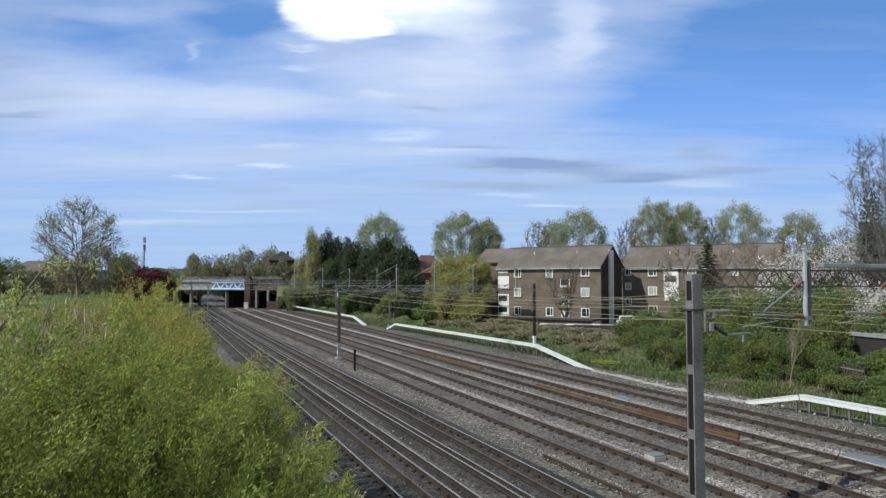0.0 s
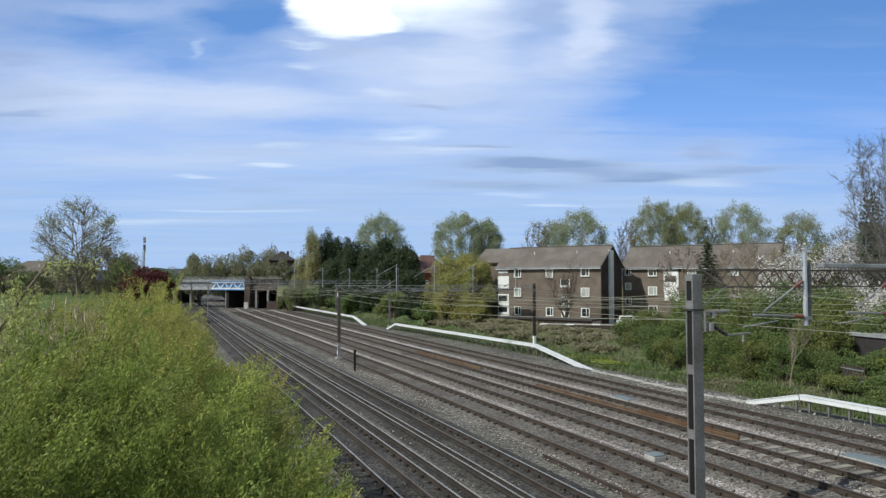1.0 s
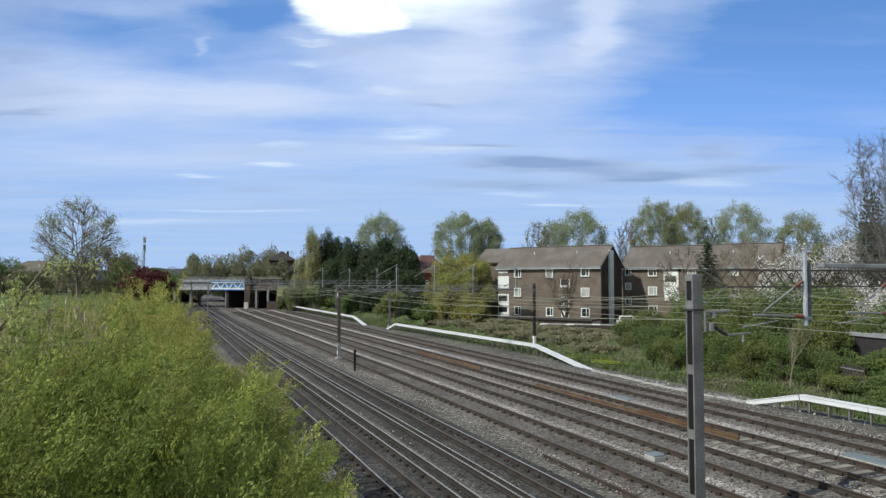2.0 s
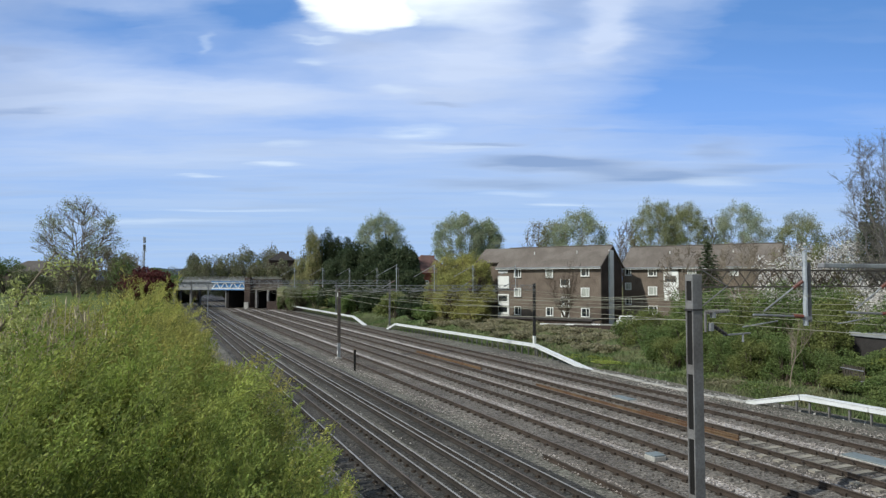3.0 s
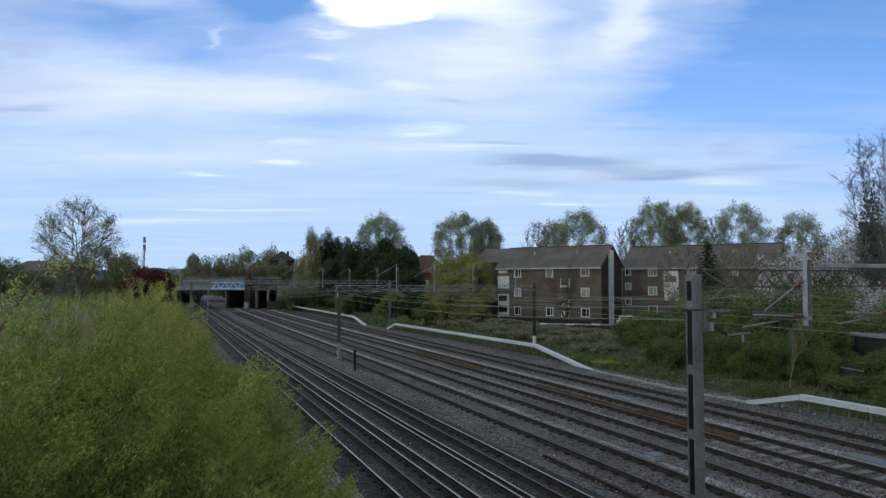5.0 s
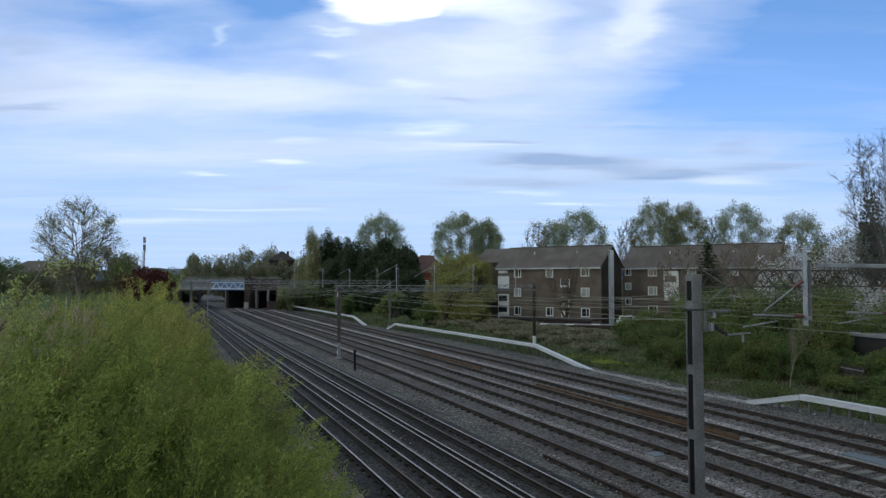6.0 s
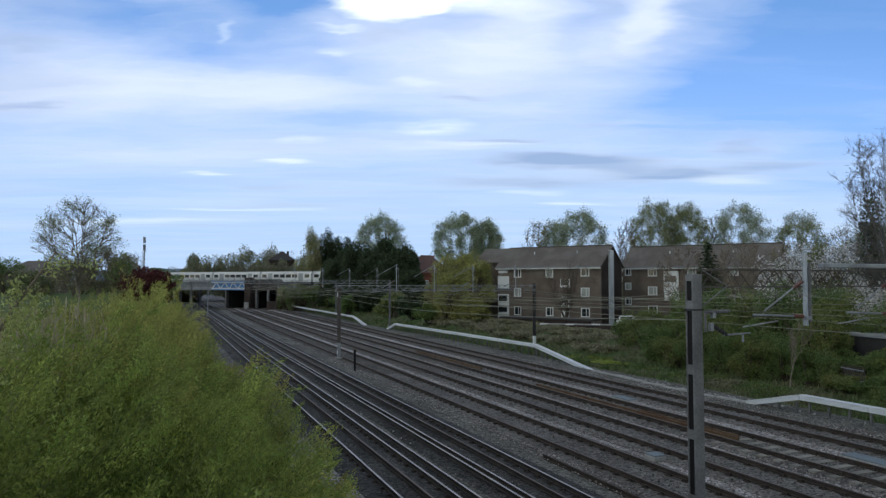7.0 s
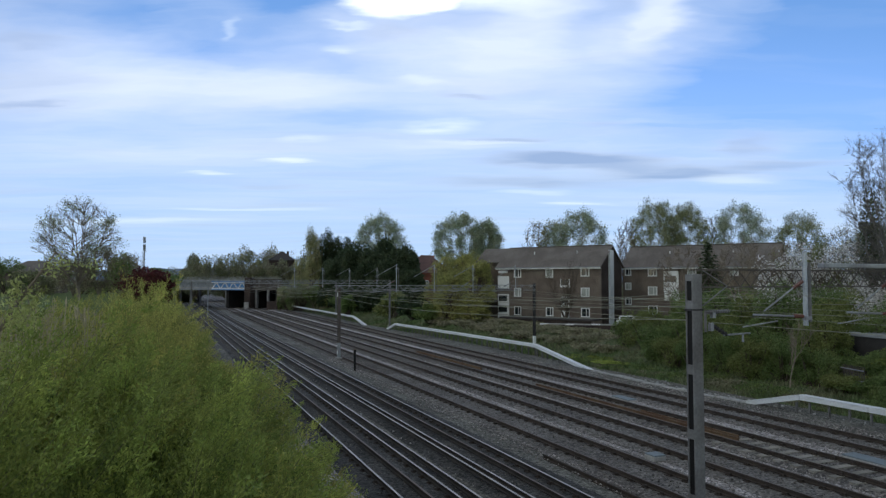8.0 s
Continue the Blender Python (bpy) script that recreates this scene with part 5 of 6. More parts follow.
def conifer(name, label, x, y, z, height, radius, seed):
    """A spruce: a straight trunk with whorls of drooping branches, shorter towards the pointed top, clad in needle sprays."""
    g = rng(seed)
    t = thing(name, label, "tree", m=Matrix.Translation((x, y, z - 0.1)))
    segs, pts, ways = [(Vector((0, 0, 0)), Vector((0, 0, height)), 0.14, 0.015)], [], []
    n = 120
    for k in range(n):
        f = 0.06 + 0.93 * k / n
        an = k * 2.39996 + g.normal(0, 0.2)
        ln = radius * (1 - f) ** 0.75 * g.uniform(0.6, 1.15) + 0.12
        a = Vector((0, 0, height * f))
        b = a + Vector((ln * math.cos(an), ln * math.sin(an), -0.22 * ln + 0.1))
        segs.append((a, b, 0.025, 0.008))
        m = int(30 + 60 * ln / radius)
        h = g.uniform(0.15, 1.0, (m, 1))
        pts.append(np.array(a)[None] * (1 - h) + np.array(b)[None] * h + g.normal(0, 0.09, (m, 3)) * np.array((1, 1, 0.6)) * (0.5 + ln / radius))
        ways.append(np.repeat(np.array((b - a).normalized())[None], m, 0))
    v, f = branch_mesh(segs, 4)
    link_mesh("trunk", v, f, "bark", t)
    vv, ff = leaf_sprays(np.concatenate(pts), np.concatenate(ways), 0.13, g, 0.35)
    link_mesh("needles", vv, ff, "l_dark", t)


conifer("conifer", "dark pointed conifer before the flats", 28.6, 73, 0.6, 9.7, 3.0, 170)
fan("bare_tree", "grey leafless tree before the flats", 31.5, 70, 0.6, 9.0, 4.2, 170 + int(70), stems=8, trunk=0.14, group="bare trees before the flats", twigs=9)
for k, (x, y, h, r) in enumerate(((28.2, 79, 9.6, 3.4), (33.5, 77, 10.2, 3.8), (39.5, 76, 9.8, 4.0), (44.5, 74, 9.6, 3.8))):
    crown_tree("bare_tree", "grey-brown leafless tree before the flats", x, y, 0.6, h, r, "l_far", 70, 0, 0.1, 172 + 3 * k, "bare trees before the flats", base=0.2, trunk=0.13, fork=0.2, bark="brown_twig", twigs=10)
fan("bare_tree", "small leafless tree before the wall of the flats", 14.6, 80.5, 0.5, 7.0, 4.2, 175, stems=7, trunk=0.14, bark="bark", twigs=7)
fan("bare_tree", "grey leafless tree before the flats", 36.0, 72, 0.6, 9.0, 4.0, 170 + int(72), stems=8, trunk=0.14, group="bare trees before the flats", twigs=9)

# blossom trees and bank scrub
for k, (x, y, h, r, size) in enumerate(((27.3, 54, 7.9, 3.2, 0.085), (23.4, 51, 4.6, 2.2, 0.06), (29.8, 53, 8.8, 3.2, 0.08), (30.6, 47.5, 5.7, 2.4, 0.10), (34.5, 54, 9.0, 3.6, 0.09))):
    airy("blossom_tree", "cherry tree in white blossom on the far bank", x, y, 0.7, h, r, "blossom", 230, 22, size, 180 + k, "blossom trees", base=0.25, trunk=0.14, clump_r=0.42)
for k, (x, y, h, r) in enumerate(((29.2, 55.5, 9.4, 3.0), (32.0, 55, 9.2, 3.4), (30.0, 51, 5.0, 2.6), (26.0, 50, 3.8, 2.2))):
    airy("young_tree", "small leafing tree among the blossom", x, y, 0.7, h, r, "l_hedge", 130, 22, 0.085, 840 + k, "trees among the blossom", base=0.1, trunk=0.12, clump_r=0.5)
fan("ivy_tree", "tall bare tree with dark twigs on the far bank", 31.6, 47, 0.7, 16.0, 5.0, 190, "l_far", 0.2, 0.05, stems=13, trunk=0.18, bark="grey_twig", twigs=9, fine=3)
mound("ivy", "dark ivy clad tree trunk", 31.9, 50.0, 0.7, 1.7, 1.7, 12.0, "l_dark", 8000, 0.11, 191, "tree", lobes=22, pointed=0.3)


def bank_row(p0, s0, s1, step, lo, hi, kinds, seed, name, label, n, size, group, r=1.9):
    k, s_ = 0, s0
    while s_ < s1:
        g0 = rng(seed + k)
        p_ = p0 + g0.uniform(-0.8, 0.8)
        q = at(s_, p_, ground_z(s_, p_) - 0.1)
        low = 0.42 if 14 < s_ < 27 and p_ < 39 and lo > 1 else 1.0
        mound(name, label, q.x, q.y, q.z, r * g0.uniform(0.85, 1.2), r * g0.uniform(0.85, 1.2), g0.uniform(lo, hi) * low, kinds[k % len(kinds)], n, size, seed + k, group=group, lobes=16)
        s_ += step * g0.uniform(0.85, 1.15)
        k += 1


HEDGE = "leafy green and olive shrub on the far bank"
bank_row(33.4, 9, 25, 2.6, 1.5, 2.6, ("l_mid", "l_hedge", "l_mid"), 200, "bank_shrub", HEDGE, 9000, 0.055, "bank shrubs")
bank_row(33.1, 23, 41, 2.2, 1.8, 3.0, ("l_mid", "l_hedge", "l_mid"), 215, "bank_shrub", HEDGE, 9000, 0.05, "bank shrubs", 1.45)
bank_row(35.9, 12, 46, 2.4, 3.0, 4.2, ("l_mid", "l_hedge", "l_mid"), 230, "bank_shrub", HEDGE, 9000, 0.062, "bank shrubs", 1.95)
bank_row(35.9, 33, 49, 4.6, 1.9, 2.8, ("l_hedge", "l_mid"), 245, "bank_shrub", HEDGE, 6000, 0.058, "bank shrubs", 1.3)
bank_row(39.0, 27, 47, 2.2, 4.4, 5.7, ("l_mid", "l_hedge", "l_mid"), 260, "bank_shrub", HEDGE, 7000, 0.075, "bank shrubs", 2.1)
bank_row(42.5, 8, 29, 2.6, 3.4, 4.6, ("l_mid", "l_hedge"), 275, "bank_shrub", HEDGE, 5000, 0.085, "bank shrubs", 2.2)
bank_row(35.6, 16, 27, 2.2, 1.0, 1.9, ("l_mid", "l_hedge"), 285, "bank_shrub", HEDGE, 7000, 0.05, "bank shrubs", 1.5)
bank_row(34.5, 47, 88, 2.6, 0.6, 1.2, ("l_bramble", "l_bramble", "l_bramble"), 290, "bramble", "low brown bramble patch on the far bank", 1500, 0.10, "brambles")
bank_row(38.0, 47, 90, 2.8, 0.3, 0.7, ("l_bramble", "l_bramble", "l_bramble"), 320, "bramble", "low brown bramble patch on the far bank", 1500, 0.11, "brambles", 2.2)
bank_row(31.3, 14, 46, 1.9, 0.35, 0.7, ("l_bramble", "l_mid", "l_mid"), 350, "bramble", "low weedy bramble at the foot of the far bank", 1300, 0.06, "brambles", 1.3)


def rough_grass():
    """Weeds and coarse grass blades over the foot of the far bank."""
    g = rng(900)
    n = 46000
    s = 8 + 150 * g.uniform(0, 1, n) ** 1.3
    c = np.empty((n, 3))
    for i in range(n):
        p = bed_right(s[i]) + 1.7 + abs(g.normal(0, 2.6))
        c[i] = at(s[i], p, ground_z(s[i], p))
    h = g.uniform(0.08, 0.34, (n, 1)) * (0.6 + 0.8 * (np.sin(c[:, :1] * 1.3) * np.cos(c[:, 1:2] * 0.9) * 0.5 + 0.5))
    lean = np.concatenate([g.normal(0, 0.35, (n, 2)), np.ones((n, 1))], 1) * h
    a = g.uniform(0, 2 * math.pi, n)
    w = np.stack([np.cos(a), np.sin(a), 0 * a], 1) * g.uniform(0.015, 0.05, (n, 1))
    verts = np.stack([c - w, c + w, c + lean + w * 0.35, c + lean - w * 0.35], 1).reshape(-1, 3)
    ob = link_mesh("rough_grass", verts, np.arange(4 * n).reshape(-1, 4), "l_weed")
    tagged(ob, "rough grass and weeds over the foot of the bank", "grass", kind="stuff")


rough_grass()
for k, (s_, p_, r_, h_) in enumerate(((42.5, 31.0, 1.5, 0.55), (45.0, 31.6, 1.5, 0.5), (47.5, 31.2, 1.3, 0.4))):
    q = at(s_, p_, ground_z(s_, p_) - 0.05)
    mound("weeds", "patch of fresh bright green weeds on the bank", q.x, q.y, q.z, r_, r_, h_, "l_green", 2600, 0.05, 360 + k, "weeds", "bright weeds", lobes=12, stems=False)
mound("ivy", "bright green ivy below the lineside shelter", 24.4, 37.4, 0.7, 1.7, 1.2, 1.7, "l_green", 5000, 0.05, 366, "ivy", lobes=16, stems=False)
q = at(27.8, 32.3, ground_z(27.8, 32.3))
tree("sapling", "thin pale leafless sapling on the bank", q.x, q.y, q.z, 4.3, 1.1, "l_far", 0, 0.1, 230, levels=3, trunk=0.04, bark="pale_twig", first=0.5)


# woods that close the line beyond the bridge
for k in range(9):
    q = at(352 + 6 * (k % 3), -14 + k * 6.5)
    mound("far_tree", "distant hedge tree beyond the railway bridge", q.x, q.y, -1.0, 6, 6, 9 + 2 * (k % 3), "l_bramble" if k % 2 else "l_far", 2200, 0.4, 700 + k, "tree", "distant trees", lobes=14)


# distance and sky
def hill(x0, x1, y, h, seed):
    n = 60
    verts, faces = [], []
    for i in range(n + 1):
        x = x0 + (x1 - x0) * i / n
        top = h * (0.65 + 0.5 * noise.noise((i * 0.12, seed, 0)) + 0.12 * noise.noise((i * 0.7, seed, 2)))
        verts += [(x, y, -5), (x, y + 120, max(5, top)), (x, y + 900, -5)]
    for i in range(n):
        for j in range(2):
            faces.append((i * 3 + j, i * 3 + 3 + j, i * 3 + 4 + j, i * 3 + 1 + j))
    ob = link_mesh("backdrop", verts, faces, "hill", None, "", True)
    tagged(ob, "wooded ridge on the horizon with haze painted in as blue-grey", "hill", kind="structure")


hill(-3200, 2600, 3300, 95, 4)


def phone_mast():
    t = thing("phone_mast", "slim grey phone mast beyond the field", "mast", m=pose(-79.5, 180, 2.0))
    part("pole", rod(bmesh.new(), (0, 0, 0), (0, 0, 13.5), 0.22, 8, 0.16), "galv", t)
    for z in (12.2, 14.2):
        for a in range(3):
            an = a * 2.1
            part("antenna", boxes(((0.2, 0.12, 1.7), (0.26 * math.cos(an), 0.26 * math.sin(an), z + 0.6))), "galv", t)


phone_mast()


def shelter():
    t = thing("shelter", "flat grey roofed lineside shelter among the shrubs", "shelter", m=Matrix.Translation((25.6, 38.6, 0.75)) @ Matrix.Rotation(along(20) + 1.4, 4, "Z"))
    part("roof", boxes(((6.4, 2.2, 0.22), (0, 0, 2.1))), "grey_paint", t, "flat pale grey roof", bevel=0.03)
    part("fascia", boxes(((6.5, 0.08, 0.16), (0, -1.15, 2.1))), "dark_steel", t)
    # rear wall coloured dark to paint the shade beneath the roof
    part("rear_wall", boxes(((6.0, 0.15, 2.1), (0, 0.9, 0.95))), "dark_steel", t)
    for x in (-3.0, 0, 3.0):
        part("post", boxes(((0.1, 0.1, 2.1), (x, -0.95, 0.95))), "dark_steel", t)


shelter()


def palisade():
    t = thing("palisade_fence", "short run of grey galvanised palisade fence on the bank", "fence", m=Matrix.Translation((21.75, 35.2, 0.62)) @ Matrix.Rotation(along(20) + 1.3, 4, "Z"))
    for k in range(14):
        part("pale", boxes(((0.05, 0.02, 0.95), (k * 0.12, 0, 0.42))), "brown_steel", t, bevel=0.006)
    for z in (0.15, 0.7):
        part("rail", boxes(((1.7, 0.04, 0.05), (0.85, 0.032, z))), "galv", t)


palisade()

# ---- the big bush before the camera ----
def shoot(g, length):
    """A leafy shrub of arching plumes: each stem carries upswept side shoots with slim leaves; the tips are young and yellow."""
    segs, tips = [], []
    old, old_way, young, young_way = [], [], [], []
    for k in range(13):
        a = Vector((g.normal(0, 0.24), g.normal(0, 0.24), 0))
        d = Vector((g.normal(0.12, 0.24), g.normal(0, 0.24), 1)).normalized()
        out = Vector((d.x + 0.12, d.y, 0))
        ln = length * (g.uniform(0.45, 1.0) if k else 1.0)
        n = 7
        for i in range(n):
            d = (d + out * 0.09 + Vector((g.normal(0, 0.05), g.normal(0, 0.05), 0))).normalized()
            b = a + d * ln / n
            segs.append((a, b, 0.009 * (1 - i * 0.12), 0.009 * (1 - (i + 1) * 0.12)))
            for j in range(5):
                f = (i + j / 5) / n
                if f < 0.1:
                    continue
                o = a.lerp(b, j / 5)
                side = Vector(g.normal(0, 1, 3))
                side = (side - side.dot(d) * d).normalized()
                tw = (d * 0.95 + side * 0.5).normalized()
                reach = (0.13 + 0.34 * (1 - f) ** 0.7) * g.uniform(0.6, 1.3)
                m = 26
                q = np.array(o)[None] + np.array(tw)[None] * reach * g.uniform(0.05, 1, (m, 1)) + g.normal(0, 0.02, (m, 3))
                w = np.repeat(np.array(tw)[None], m, 0)
                if f > 0.52 + g.normal(0, 0.16):
                    young.append(q)
                    young_way.append(w)
                else:
                    old.append(q)
                    old_way.append(w)
            a = b
        tips.append(a.copy())
    heart = g.normal(0, 1, (600, 3)) * np.array((0.2, 0.2, 0.2)) * length / 1.9 + np.array((0, 0, 0.28 * length))
    heart = heart[heart[:, 2] > 0.05]
    old.append(heart)
    old_way.append(g.normal(0, 0.4, heart.shape) + np.array((0, 0, 0.6)))
    return segs, tips, np.concatenate(old), np.concatenate(old_way), np.concatenate(young), np.concatenate(young_way)


SWAYING = []
# the hedge's outline, fitted to the camera's view: (bearing, slope) from the eye
HEDGE_VIEW_TOP = [(-0.70, -0.058), (-0.654, -0.052), (-0.571, -0.040), (-0.487, -0.018), (-0.462, 0.003), (-0.433, 0.012), (-0.404, 0.003), (-0.379, -0.030), (-0.354, -0.064), (-0.329, -0.114),
             (-0.312, -0.142), (-0.295, -0.131), (-0.242, -0.117), (-0.210, -0.150), (-0.186, -0.190), (-0.156, -0.228), (-0.138, -0.274), (-0.122, -0.32), (-0.108, -0.40)]


def hedge_view_top(way):
    return float(np.interp(way, [a for a, _ in HEDGE_VIEW_TOP], [b for _, b in HEDGE_VIEW_TOP]))


def build_bush():
    meshes, ends = [], []
    for k in range(7):
        g = rng(300 + k)
        segs, tips, old, old_way, young, young_way = shoot(g, 1.9)
        v, f = branch_mesh(segs, 4)
        obs = [link_mesh("stem", v, f, "green_stem"),
               link_mesh("foliage", *leaf_sprays(old, old_way, 0.0175, g, 0.45), "l_shrub"),
               link_mesh("young_foliage", *leaf_sprays(young, young_way, 0.0155, g, 0.36, 0.4), "l_tip" if k < 4 else "l_green")]
        meshes.append([o.data for o in obs])
        ends.append(tips)
        for o in obs:
            bpy.data.objects.remove(o)
    g = rng(400)
    n = tries = 0
    while n < 300 and tries < 9000:
        tries += 1
        crest = n < 150
        if crest:
            # shrubs sized to reach the hedge's outline in the camera's view
            way = g.uniform(-0.68, -0.13)
            y = 7.0 + (22 + 16 * smooth_step(-0.47, -0.42, way) - 32.5 * smooth_step(-0.335, -0.31, way)) * g.uniform(0, 1) ** 1.3
            s, p = way * y * ST + y * CT, way * y * CT - y * ST
            p -= bend(s)
        else:
            s = 4.5 + 46 * g.uniform(0, 1) ** 1.4
            p = 3.4 - abs(g.normal(0, 1)) * (2.6 + s * 0.1)
        q = at(s, p)
        if math.hypot(q.x, q.y) < 5.2 or q.y < 3 or p < -16 or p > 3.5 + 0.3 * noise.noise((s, 0, 0)):
            continue
        z = ground_z(s, p)
        k = int(g.integers(0, 4) if g.uniform() < smooth_step(8, 17, s) * smooth_step(2.5, -0.5, p) + 0.18 else g.integers(4, 7))
        tilt = Matrix.Rotation(g.normal(0.24, 0.10), 4, "Y") @ Matrix.Rotation(g.normal(0, 0.1), 4, "X") @ Matrix.Rotation(g.normal(0, 0.6), 4, "Z")
        room = (EYE[2] + hedge_view_top(q.x / q.y) * q.y - z) / 1.75
        sc = min(room, 2.6) * g.uniform(0.85, 1.1) if crest else g.uniform(0.9, 1.5) * (1.0 + 0.4 * noise.noise((s * 0.33, p * 0.33, 7)))
        # low growth only at the foot of the bank, so that the sun reaches the cess
        if not crest:
            sc *= 1 - 0.55 * smooth_step(0.3, 2.2, p) * smooth_step(12, 15, s)
        slack = g.normal(-0.003, 0.008)
        fits = False
        for _ in range(14):
            if sc < 0.5:
                break
            m = Matrix.Translation((q.x, q.y, z - 0.05)) @ tilt @ Matrix.Diagonal((sc, sc, sc, 1))
            over = []
            for e in ends[k]:
                w = m @ (e * 1.04)
                over.append((w.z - EYE[2]) / w.y - hedge_view_top(w.x / w.y) - slack)
            if sorted(over)[-3] <= 0.0 and max(over) < 0.022:
                fits = True
                break
            sc *= 0.94
        if not fits or (crest and sc < 0.75):
            continue
        n += 1
        ob = thing("shrub", "yellow-green leafy shrub swaying on the railway bank", "shrub", "bank shrubs by the camera", m=m)
        for nm, me in zip(("stem", "foliage", "young_foliage"), meshes[k]):
            o = new(nm, me)
            o.parent = ob
            tagged(o, kind="stuff")
        if n % 3 or q.y < 20:
            SWAYING.append(ob)


build_bush()


def budding_sapling():
    """A slim young tree close to the camera with fresh buds on its twigs."""
    g = rng(77)
    t = thing("sapling", "slim pale sapling with fresh yellow-green buds near the camera", "sapling", m=Matrix.Translation((-4.25, 5.3, 3.2)))
    segs, pts = [], []
    a = Vector((0, 0, 0))
    for k in range(8):
        b = a + Vector((0.045 + 0.03 * k, g.normal(0, 0.015), 0.42 - 0.012 * k))
        segs.append((a, b, 0.032 * (1 - k * 0.1), 0.032 * (1 - (k + 1) * 0.1)))
        if k > 3:
            for _ in range(5):
                d = Vector((g.normal(0.45, 0.4), g.normal(0, 0.3), g.normal(-0.1, 0.4))).normalized()
                o = a.lerp(b, g.uniform(0, 1))
                e = o + d * g.uniform(0.12, 0.34)
                segs.append((o, e, 0.005, 0.0025))
                for f in (0.4, 0.7, 1.0):
                    pts.append(np.array(o.lerp(e, f)) + g.normal(0, 0.034, (26, 3)))
        a = b
    v, f = branch_mesh(segs, 6)
    link_mesh("stem", v, f, "pale_twig", t)
    vv, ff = leaf_quads(np.concatenate(pts), 0.019, g, 0.5)
    link_mesh("foliage", vv, ff, "l_bud", t)


budding_sapling()


def dry_stalks():
    """A stand of dead pale stalks among the shrubs."""
    g = rng(78)
    segs = []
    for _ in range(420):
        s, p = g.uniform(9.5, 14.5), g.uniform(-3.4, -1.0)
        a = at(s, p)
        a.z = ground_z(s, p)
        b = a + Vector((g.normal(0.1, 0.12), g.normal(0, 0.12), g.uniform(1.6, 2.5)))
        segs.append((a, b, 0.008, 0.004))
        for _ in range(3):
            o = a.lerp(b, g.uniform(0.6, 1.0))
            segs.append((o, o + Vector(g.normal(0, 0.06, 3)) + Vector((0, 0, 0.1)), 0.012, 0.004))
    v, f = branch_mesh(segs, 4)
    ob = link_mesh("dry_stalk_stand", v, f, "stalk")
    tagged(ob, "stand of dry pale dead stalks among the shrubs", "stalks", kind="stuff")


dry_stalks()


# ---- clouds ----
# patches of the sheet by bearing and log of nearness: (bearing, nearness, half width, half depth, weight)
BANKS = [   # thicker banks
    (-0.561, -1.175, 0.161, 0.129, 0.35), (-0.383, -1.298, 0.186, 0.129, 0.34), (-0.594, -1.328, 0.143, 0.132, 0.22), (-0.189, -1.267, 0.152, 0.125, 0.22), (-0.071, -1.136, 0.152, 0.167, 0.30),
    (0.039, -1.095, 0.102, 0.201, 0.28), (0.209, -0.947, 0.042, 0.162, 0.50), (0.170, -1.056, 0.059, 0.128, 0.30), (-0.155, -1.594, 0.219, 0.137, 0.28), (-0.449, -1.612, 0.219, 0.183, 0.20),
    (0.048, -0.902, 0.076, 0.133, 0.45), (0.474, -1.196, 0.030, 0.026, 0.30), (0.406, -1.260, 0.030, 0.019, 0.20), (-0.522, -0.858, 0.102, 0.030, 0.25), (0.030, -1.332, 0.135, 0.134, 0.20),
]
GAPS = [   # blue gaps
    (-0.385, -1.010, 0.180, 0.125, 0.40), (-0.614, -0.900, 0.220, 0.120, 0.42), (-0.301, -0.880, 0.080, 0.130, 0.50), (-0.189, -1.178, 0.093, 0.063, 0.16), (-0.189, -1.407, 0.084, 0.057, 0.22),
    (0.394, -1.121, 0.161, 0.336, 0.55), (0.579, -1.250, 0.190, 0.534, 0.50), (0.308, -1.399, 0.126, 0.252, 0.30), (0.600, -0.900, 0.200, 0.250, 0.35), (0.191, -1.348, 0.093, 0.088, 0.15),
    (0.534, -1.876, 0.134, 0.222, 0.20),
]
SHADES = [   # grey undersides; the last two also paint vignetting at the view's left
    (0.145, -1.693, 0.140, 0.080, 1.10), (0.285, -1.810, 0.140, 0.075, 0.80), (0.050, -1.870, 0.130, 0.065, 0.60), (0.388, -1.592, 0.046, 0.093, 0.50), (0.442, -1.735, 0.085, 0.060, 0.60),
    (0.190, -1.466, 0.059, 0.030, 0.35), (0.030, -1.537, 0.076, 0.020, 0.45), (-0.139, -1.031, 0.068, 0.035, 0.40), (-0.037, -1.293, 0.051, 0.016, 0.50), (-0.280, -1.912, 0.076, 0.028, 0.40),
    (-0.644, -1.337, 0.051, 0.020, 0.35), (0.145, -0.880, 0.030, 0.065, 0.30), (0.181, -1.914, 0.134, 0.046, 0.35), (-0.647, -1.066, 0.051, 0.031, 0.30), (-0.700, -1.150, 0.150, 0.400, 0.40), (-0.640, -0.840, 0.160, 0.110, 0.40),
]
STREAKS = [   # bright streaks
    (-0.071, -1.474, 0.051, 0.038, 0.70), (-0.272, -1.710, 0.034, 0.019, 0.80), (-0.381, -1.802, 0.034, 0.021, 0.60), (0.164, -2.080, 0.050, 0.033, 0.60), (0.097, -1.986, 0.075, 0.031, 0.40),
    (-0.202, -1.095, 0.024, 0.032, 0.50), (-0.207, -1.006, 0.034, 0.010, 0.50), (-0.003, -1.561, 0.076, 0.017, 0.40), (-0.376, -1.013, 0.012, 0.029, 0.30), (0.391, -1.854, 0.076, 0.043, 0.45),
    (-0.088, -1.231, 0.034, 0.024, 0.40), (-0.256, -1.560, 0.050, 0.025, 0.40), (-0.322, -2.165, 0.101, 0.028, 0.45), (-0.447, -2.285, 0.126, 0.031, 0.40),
]


